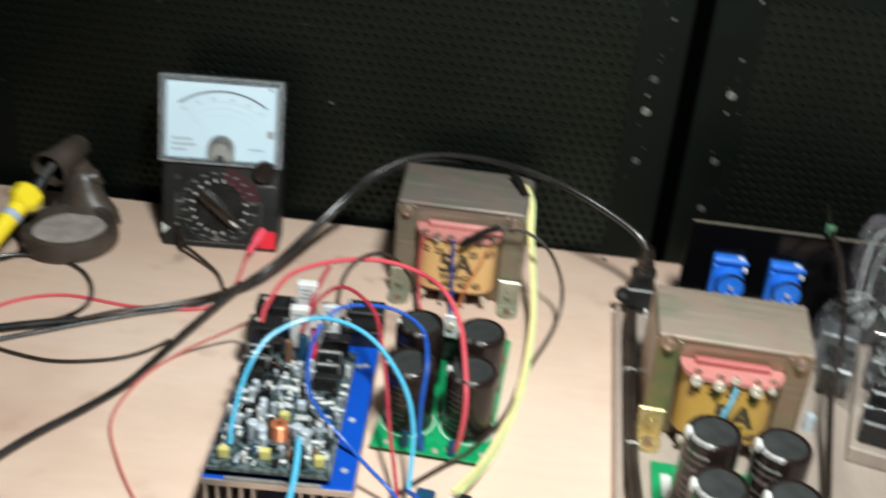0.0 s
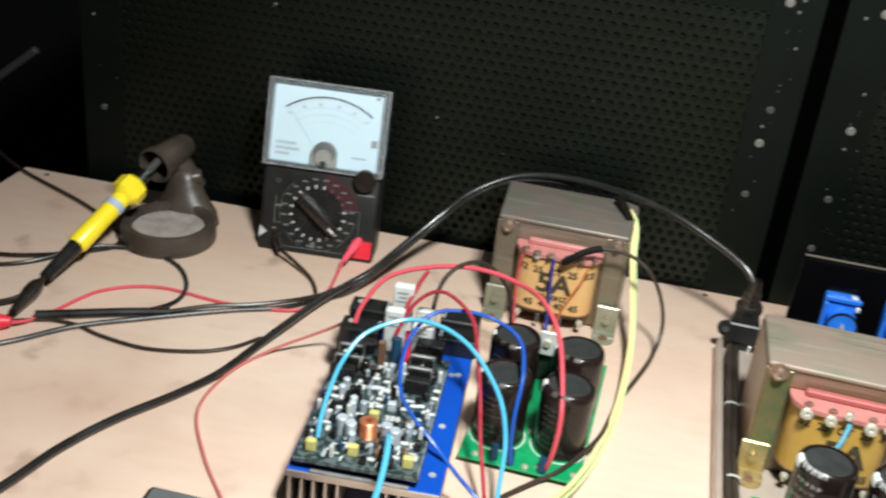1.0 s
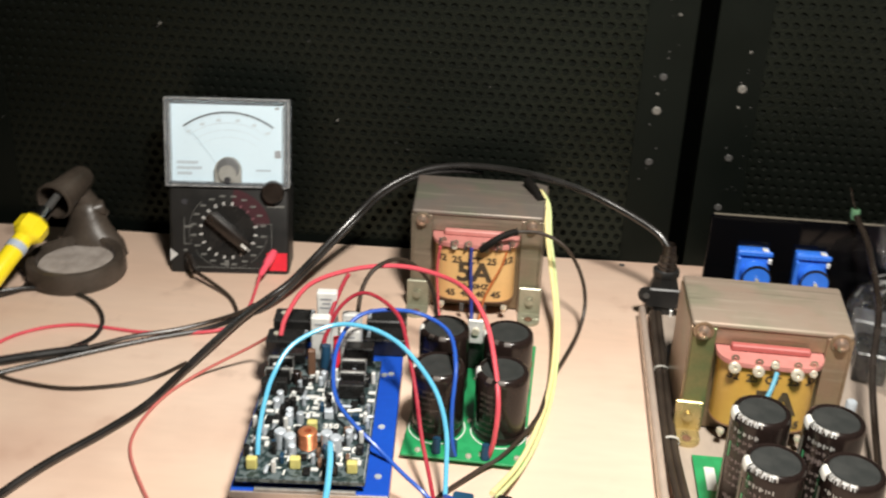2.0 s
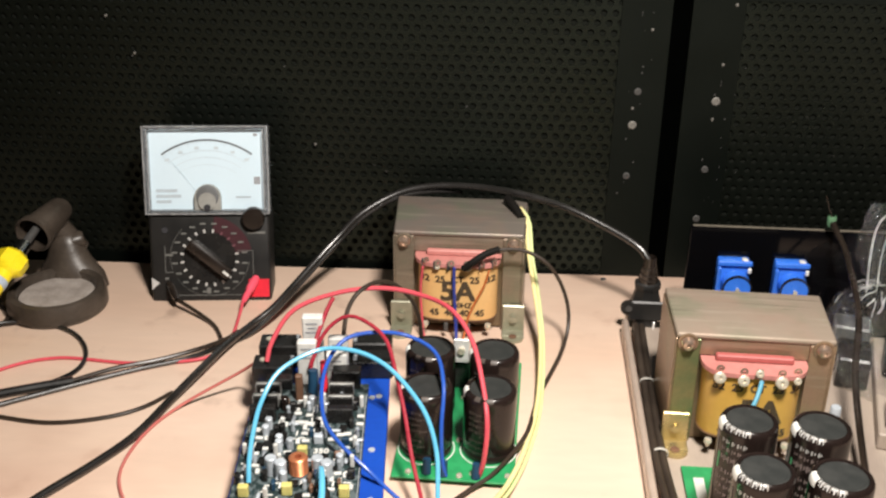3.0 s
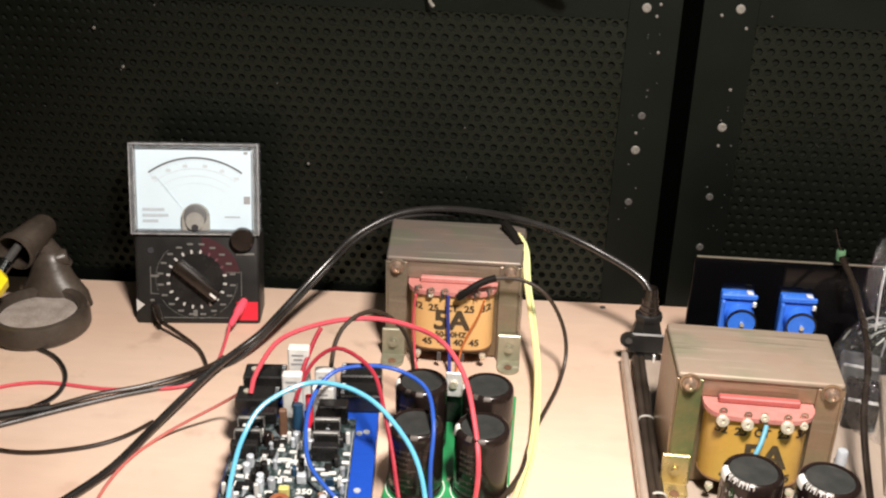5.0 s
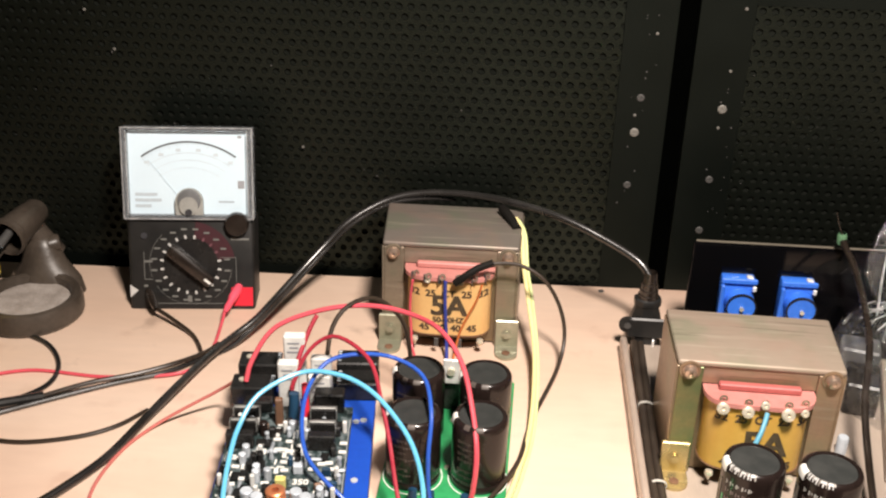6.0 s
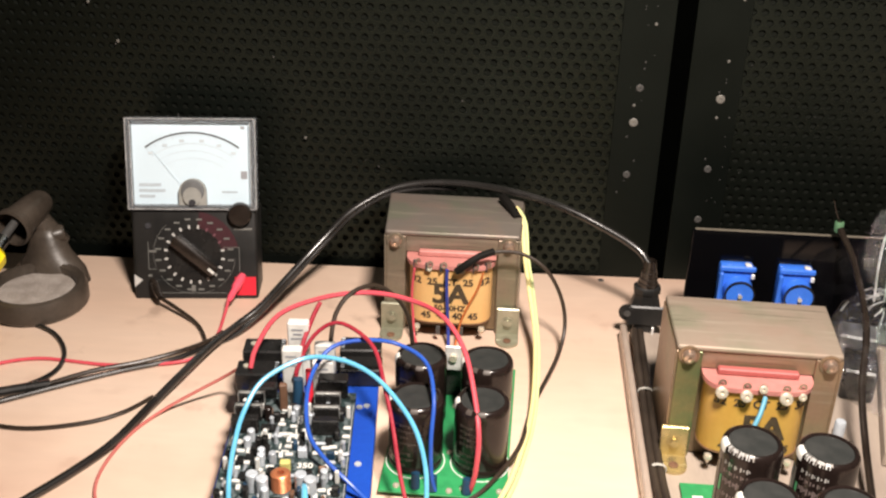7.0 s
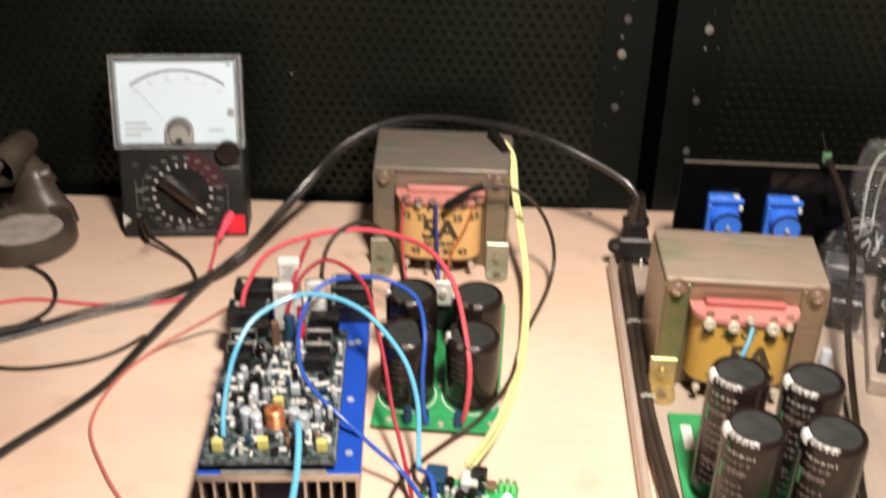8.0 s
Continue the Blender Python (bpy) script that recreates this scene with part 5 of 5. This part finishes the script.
for x, y in ((0.030, 0.026), (0.0505, 0.030), (0.056, 0.026), (0.024, 0.030)):
    part("grey_capacitor", add_lathe(bmesh.new(), [(0, 0), (0.0034, 0), (0.0034, 0.0110), (0.0028, 0.0116), (0, 0.0114)], 16, Matrix.Translation((x, y, Z))), SILVER, amp)
weights = [3, 5, 3, 8, 4, 4, 2, 1, 9, 14, 5]
taken = [(0.011, 0.010, 5), (0.035, 0.0115, 5), (0.040, 0.046, 5), (0.067, 0.0095, 5), (0.0395, 0.031, 8), (0.0595, 0.084, 9), (0.012, 0.085, 9), (0.0504, 0.051, 8.5), (0.015, 0.021, 4)]
made = 0
for _ in range(2500):
    x, y = rng.uniform(0.006, 0.072), rng.uniform(0.006, 0.104)
    if any((x - a) ** 2 + (y - b) ** 2 < ((r + 2.4) / 1000) ** 2 for a, b, r in taken):
        continue
    me = rng.choices(kinds, weights)[0]
    piece(me.name.split(".")[0], me, amp, pose(x, y, Z, 0, 0, rng.choice((0, 90)) + rng.uniform(-6, 6)))
    taken.append((x, y, 1.6))
    made += 1
    if made > 250:
        break
letters = text_bm("350", 0.0062, None, 0.0001)
part("board_print", turned(letters, Matrix.Translation((0.0504, 0.0505, Z + 0.0003)) @ rot(-90, 0, 0)), INK_WHITE, amp)

# ---- wires between the boards ----
WG = "wires between the boards"
wire("red_wire", [(-0.118, 0.690, 0.045), (-0.115, 0.697, 0.057), (-0.102, 0.710, 0.074), (-0.073, 0.720, 0.083), (-0.043, 0.725, 0.085), (-0.016, 0.720, 0.083), (0.004, 0.700, 0.084),
                  (0.018, 0.680, 0.074), (0.026, 0.656, 0.058), (0.030, 0.637, 0.042), (0.029, 0.630, 0.020), (0.026, 0.631, 0.0055)], 0.0016, RED_WIRE, "red wire arching to the capacitor board", group=WG)
wire("dark_red_wire", [(-0.086, 0.676, 0.052), (-0.078, 0.685, 0.071), (-0.066, 0.690, 0.081), (-0.053, 0.685, 0.083), (-0.036, 0.670, 0.078), (-0.027, 0.650, 0.064), (-0.020, 0.632, 0.048),
                       (-0.014, 0.614, 0.030), (-0.006, 0.592, 0.016), (0.002, 0.562, 0.010), (0.004, 0.545, 0.008)], 0.0013, DARK_RED_WIRE, "dark red wire looping down to the small board", group=WG)
wire("dark_red_wire", [(-0.086, 0.676, 0.050), (-0.084, 0.690, 0.064), (-0.079, 0.705, 0.078), (-0.076, 0.712, 0.083)], 0.0015, DARK_RED_WIRE, "short loose red wire end", group=WG)
wire("black_wire", [(-0.069, 0.694, 0.040), (-0.068, 0.700, 0.060), (-0.066, 0.710, 0.076), (-0.058, 0.720, 0.086), (-0.044, 0.735, 0.085), (-0.030, 0.745, 0.070), (-0.022, 0.750, 0.048),
                    (-0.019, 0.752, 0.0055)], 0.0015, BROWN_WIRE, "black wire arching to the capacitor board", group=WG)
wire("blue_wire", [(0.0055, 0.630, 0.0055), (0.003, 0.631, 0.018), (0.002, 0.6365, 0.038), (0.002, 0.652, 0.058), (-0.005, 0.675, 0.067), (-0.0235, 0.685, 0.0725), (-0.044, 0.680, 0.077), (-0.062, 0.674, 0.0745),
                   (-0.071, 0.660, 0.0665), (-0.072, 0.640, 0.0585), (-0.066, 0.615, 0.0525), (-0.054, 0.600, 0.0470), (-0.038, 0.590, 0.0385), (-0.022, 0.584, 0.026), (-0.004, 0.576, 0.0145), (0.010, 0.555, 0.012)], 0.0013, BLUE_WIRE,
     "blue wire looping over the circuit board", group=WG)
wire("light_blue_wire", [(-0.102, 0.570, 0.040), (-0.103, 0.578, 0.049), (-0.106, 0.602, 0.052), (-0.106, 0.625, 0.0575), (-0.098, 0.643, 0.0685), (-0.077, 0.660, 0.074), (-0.056, 0.660, 0.075), (-0.038, 0.655, 0.071),
                         (-0.023, 0.645, 0.064), (-0.007, 0.627, 0.053), (0.001, 0.612, 0.036), (0.003, 0.596, 0.020), (0.004, 0.583, 0.013)], 0.00145, SKY_WIRE, "light blue wire arching across the circuit board", group=WG)
wire("light_blue_wire", [(-0.063, 0.574, 0.040), (-0.060, 0.568, 0.054), (-0.056, 0.548, 0.054), (-0.056, 0.530, 0.040), (-0.062, 0.50, 0.010), (-0.07, 0.47, 0.002)], 0.0018, SKY_WIRE,
     "light blue wire hanging over the heatsink front", group=WG)
wire("blue_grey_wire", [(0.004, 0.583, 0.012), (0.012, 0.570, 0.018), (0.016, 0.552, 0.012)], 0.0016, BLUE_WIRE, "short blue wire on the small board", group=WG)
wire("red_thin_wire", [(-0.128, 0.704, 0.036), (-0.145, 0.712, 0.020), (-0.181, 0.696, 0.003), (-0.197, 0.661, 0.0014), (-0.198, 0.618, 0.0014), (-0.176, 0.578, 0.0014), (-0.150, 0.545, 0.0014), (-0.137, 0.528, 0.004), (-0.13, 0.520, 0.0185)],
     0.0011, DULL_RED_WIRE, "thin red wire curling over the bench top", group=WG)
wire("yellow_wire", [(0.047, 0.872, 0.0835), (0.0515, 0.858, 0.079), (0.0545, 0.840, 0.060), (0.059, 0.826, 0.040), (0.065, 0.784, 0.018), (0.063, 0.715, 0.008), (0.054, 0.660, 0.006), (0.044, 0.622, 0.008), (0.031, 0.581, 0.019)],
     0.0017, YELLOW_WIRE, "yellow wire from the transformer to the small board", group=WG)
wire("yellow_wire", [(0.049, 0.870, 0.0830), (0.0545, 0.856, 0.078), (0.0575, 0.838, 0.058), (0.0625, 0.822, 0.038), (0.0675, 0.782, 0.014), (0.0655, 0.715, 0.005), (0.057, 0.660, 0.004), (0.047, 0.622, 0.006), (0.034, 0.581, 0.017)],
     0.0012, material("pale_yellow_insulation", (0.70, 0.80, 0.38), 0.4), "pale yellow-green wire beside the yellow one", group=WG)
wire("black_wire", [(0.006, 0.801, 0.0635), (0.013, 0.800, 0.0700), (0.026, 0.806, 0.0765), (0.051, 0.810, 0.076), (0.072, 0.805, 0.064), (0.085, 0.805, 0.034), (0.083, 0.786, 0.012), (0.064, 0.726, 0.004), (0.055, 0.672, 0.010),
                    (0.036, 0.634, 0.0075), (0.021, 0.620, 0.004), (-0.004, 0.588, 0.0025), (-0.012, 0.560, 0.0022), (-0.012, 0.52, 0.0022)], 0.0014, BROWN_WIRE, "dark wire curving from transformer to small board", group=WG)
wire("wire_boot", [(0.006, 0.801, 0.0635), (0.013, 0.800, 0.0700), (0.022, 0.804, 0.0750), (0.032, 0.808, 0.0775)], 0.0027, SHRINK, "black sleeve on the transformer lug", group=WG)
wire("wire_boot", [(0.036, 0.880, 0.0880), (0.042, 0.868, 0.0865), (0.048, 0.856, 0.082)], 0.0034, SHRINK, "black sleeve where wires leave the transformer", group=WG)
wire("dark_blue_wire", [(-0.001, 0.8035, 0.063), (-0.001, 0.8035, 0.050), (0.0, 0.8035, 0.030), (0.001, 0.8035, 0.014), (0.002, 0.795, 0.003), (0.003, 0.77, 0.0065), (0.004, 0.755, 0.0075)], 0.0013,
     material("navy_insulation", (0.03, 0.05, 0.28), 0.4), "dark blue wire down the transformer coil", group=WG)
wire("orange_wire", [(0.025, 0.803, 0.062), (0.022, 0.8035, 0.050), (0.015, 0.8035, 0.034), (0.010, 0.8035, 0.020), (0.008, 0.802, 0.009), (0.006, 0.785, 0.003), (0.006, 0.765, 0.0075)], 0.0008,
     material("orange_insulation", (0.62, 0.16, 0.04), 0.4), "thin orange wire across the coil tape", group=WG)
wire("red_coil_wire", [(-0.0245, 0.805, 0.062), (-0.0258, 0.806, 0.050), (-0.0262, 0.806, 0.036), (-0.0250, 0.805, 0.020), (-0.024, 0.802, 0.008), (-0.018, 0.785, 0.003), (-0.012, 0.762, 0.0075)], 0.0010, RED_WIRE,
     "thin red wire down the coil tape", group=WG)
wire("light_blue_wire", [(0.1965, 0.660, 0.0665), (0.193, 0.652, 0.060), (0.186, 0.643, 0.047), (0.182, 0.632, 0.030), (0.180, 0.618, 0.008)], 0.0014, material("grey_blue_insulation", (0.10, 0.36, 0.50), 0.4),
     "short grey-blue wire from transformer lug", group=WG)

# ---- small driver board with its lit lamp ----
drv = thing("driver_board", pose(0.002, 0.520, 0.0, 0, 0, -6), "small circuit board with lit green LED", "circuit board")
part("circuit_board", box(0.0, 0.0525, 0.0, 0.066, 0.004, 0.0055, 0.0003), PCB_GREEN, drv)
for sx in (0.004, 0.049):
    for sy in (0.004, 0.062):
        part("standoff", cyl((sx, sy, 0), (sx, sy, 0.0041), 0.0022, seg=8), SCREW, drv)
part("terminal_block", box(0.0, 0.012, 0.052, 0.066, 0.0056, 0.0155, 0.001), TEAL_PART, drv)
part("connector", box(0.020, 0.030, 0.054, 0.066, 0.0056, 0.0140, 0.001), WHITE, drv)
part("connector_cap", box(0.0255, 0.0345, 0.058, 0.066, 0.0056, 0.0180, 0.001), BLACK, drv)
part("brown_block", box(0.030, 0.040, 0.0575, 0.0640, 0.0056, 0.0105, 0.001), BROWN_PART, drv)
for k, x in enumerate((0.0425, 0.0462, 0.0500)):
    part("green_part", cyl((x, 0.060, 0.0056), (x, 0.060, 0.014 + 0.001 * (k % 2)), 0.0018, 0.0014, 10), GREEN_TAG, drv)
led = part("led", add_lathe(bmesh.new(), [(0.0024, 0.0056), (0.0024, 0.0100), (0.0018, 0.0120), (0, 0.0128)], 14, Matrix.Translation((0.0475, 0.050, 0))), LED, drv, "glowing green LED")
for _ in range(44):
    me = rng.choice(kinds)
    piece(me.name.split(".")[0], me, drv, pose(rng.uniform(0.003, 0.042), rng.uniform(0.030, 0.060), 0.0055, 0, 0, rng.choice((0, 90))))

# ---- dark box at the near edge of the bench ----
dark = thing("plastic_case", pose(-0.183, 0.524, 0, 0, 0, 1.0), "dark grey plastic case lying on the bench", "case")
part("shell", box(0.0, 0.085, -0.11, 0.0, 0.0, 0.0195, 0.004, 3), BLACK, dark)
part("lid", box(0.004, 0.081, -0.106, -0.004, 0.0193, 0.0208, 0.001), DUSTY, dark)

# ---- parts in clear wrap at the chassis' far end ----
def film_shell(name, centre, size, seed, square=1.0):
    """A crumpled thin clear skin: an outer and an inner surface."""
    bm = bmesh.new()
    bmesh.ops.create_icosphere(bm, subdivisions=5, radius=1)
    off = Vector((seed, seed * 0.7, -seed))
    for v in bm.verts:
        d = v.co.copy()
        q = Vector([math.copysign(abs(c) ** square, c) for c in d])
        k = 1 + 0.10 * noise.noise(d * 1.8 + off) - 0.16 * abs(noise.noise(d * 3.2 + off)) - 0.07 * abs(noise.noise(d * 7.5 + off))
        v.co = Vector((centre[0] + size[0] * q.x * k, centre[1] + size[1] * q.y * k, max(0.0046, centre[2] + size[2] * q.z * k)))
    bmesh.ops.recalc_face_normals(bm, faces=bm.faces)
    bm.normal_update()
    skin = bmesh.ops.duplicate(bm, geom=bm.verts[:] + bm.edges[:] + bm.faces[:])
    for v in [g for g in skin["geom"] if isinstance(g, bmesh.types.BMVert)]:
        v.co = v.co - v.normal * 0.0005
    bmesh.ops.reverse_faces(bm, faces=[g for g in skin["geom"] if isinstance(g, bmesh.types.BMFace)])
    ob = part(name, bm, FILM)
    ob.visible_shadow = False
    return ob


bag = tagged(film_shell("plastic_bag", (0.304, 0.775, 0.034), (0.036, 0.050, 0.047), 3.1), "crumpled clear plastic bag over black parts", "bag")
fold_rng = random.Random(5)
for _ in range(26):
    # pale tubes stand in for glints on creases over the bag's skin
    a, e = fold_rng.uniform(2.2, 5.2), fold_rng.uniform(0.0, 1.2)
    da, de = fold_rng.uniform(-0.35, 0.35), fold_rng.uniform(0.10, 0.40)
    line = []
    for k in range(4):
        u, w = a + da * k / 3 + fold_rng.uniform(-0.04, 0.04), e + de * k / 3
        line.append((0.304 + 0.0335 * math.cos(u) * math.cos(w), 0.775 + 0.0465 * math.sin(u) * math.cos(w), 0.034 + 0.0435 * math.sin(w)))
    part("fold", add_tube(bmesh.new(), spline(line), fold_rng.uniform(0.0003, 0.0008), 6), PALE_GLINT, bag, "pale tube standing in for a glint on a crease")
blister = tagged(film_shell("clear_blister", (0.320, 0.800, 0.098), (0.032, 0.022, 0.030), 8.3, 0.55), "clear moulded plastic blister with rounded top", "packaging")
# pale tubes paint the highlights along the blister's moulded edges
for path, rr in (([(0.291, 0.778, 0.070), (0.291, 0.784, 0.095), (0.292, 0.786, 0.115), (0.297, 0.787, 0.125), (0.306, 0.787, 0.128), (0.325, 0.787, 0.128), (0.350, 0.787, 0.127)], 0.0007),
                 ([(0.297, 0.776, 0.072), (0.297, 0.780, 0.095), (0.299, 0.781, 0.112), (0.304, 0.781, 0.119), (0.312, 0.781, 0.121), (0.345, 0.781, 0.121)], 0.0005),
                 ([(0.300, 0.776, 0.104), (0.308, 0.776, 0.099), (0.320, 0.775, 0.103), (0.338, 0.775, 0.100)], 0.0006)):
    part("moulded_ridge", add_tube(bmesh.new(), spline(path), rr, 8), PALE_GLINT, blister, "pale ridge standing in for the blister's glint")
tagged(part("metal_capacitor", add_lathe(bmesh.new(), [(0, 0.0043), (0.0036, 0.0043), (0.0036, 0.016), (0.0030, 0.017), (0, 0.0168)], 18, Matrix.Translation((0.2625, 0.712, 0))), SILVER),
       "small silver can standing on the base board", "capacitor")
relay = thing("relay_board", pose(0.318, 0.752, 0.0045, 0, 0, -14), "grey-brown board with black relays inside the clear bag", "circuit board")
part("board", box(-0.018, 0.045, -0.075, 0.055, 0.0, 0.012, 0.001), BASEBOARD, relay, "grey-brown mounting board")
# this black block is added to darken the space under the bag
part("relay", box(-0.044, -0.022, -0.006, 0.026, 0.0, 0.024, 0.0015), BLACK, relay, "black relay")
part("relay", box(-0.048, -0.022, 0.030, 0.052, 0.0, 0.030, 0.0015), GLASS_GREY, relay, "dark grey relay")
for k, y in enumerate((-0.058, -0.026, 0.006, 0.036)):
    unit = part("relay", box(-0.014 + 0.003 * (k % 2), 0.040, y - 0.010, y + 0.010, 0.0121, 0.030 + 0.004 * (k % 3), 0.0015), BLACK, relay, "black relay")
    part("relay_clip", box(-0.0135 + 0.003 * (k % 2), 0.036, y + 0.0112, y + 0.0135, 0.0121, 0.028 + 0.003 * (k % 2), 0.0005), CHROME, unit, "bright metal clip")
wire("black_lead", [(0.2735, 0.826, 0.104), (0.2748, 0.818, 0.100), (0.277, 0.790, 0.092), (0.273, 0.735, 0.076), (0.266, 0.700, 0.050), (0.264, 0.670, 0.030), (0.258, 0.625, 0.020), (0.250, 0.575, 0.012), (0.248, 0.50, 0.008)],
     0.0023, BLACK_SOFT, "black lead with green tape at its end", "wire")
tagged(part("green_tape", add_lathe(bmesh.new(), [(0.0022, -0.005), (0.0032, -0.004), (0.0034, 0.003), (0.0022, 0.005)], 10, Matrix.Translation((0.2735, 0.8255, 0.1035)) @ rot(15, -8, 0)), GREEN_TAG),
       "green tape wound round a black lead", "tape")

wire("bare_strand", [(0.2735, 0.826, 0.106), (0.271, 0.829, 0.112), (0.268, 0.830, 0.121)], 0.0003, BROWN_WIRE, "hair-thin wire end sticking up from green tape", "wire")

# ---- tools beyond the left edge of the bench ----
rack = thing("metal_rod", Matrix.Translation((-0.553, 0.945, 0.064)) @ rot(0, 51, 4), "dull steel rod leaning beyond the bench edge", "rod")
part("rod", add_lathe(bmesh.new(), [(0, -1.28), (0.004, -1.28), (0.004, 0.055), (0, 0.058)], 14), DARK_IRON, rack)

pin = mesh_of("screw_head", add_lathe(bmesh.new(), [(0.0025, 0.0002), (0.0020, 0.0007), (0.0010, 0.0005), (0, 0.0003)], 14), SCREW_DULL)
for x, y in ((0.121, 0.9185), (-0.476, 0.898)):
    head = new("screw_head", pin)
    head.matrix_basis = pose(x, y, 0)
    tagged(head, "small dark screw head sunk in the bench top", "screw", "screws in the bench top")
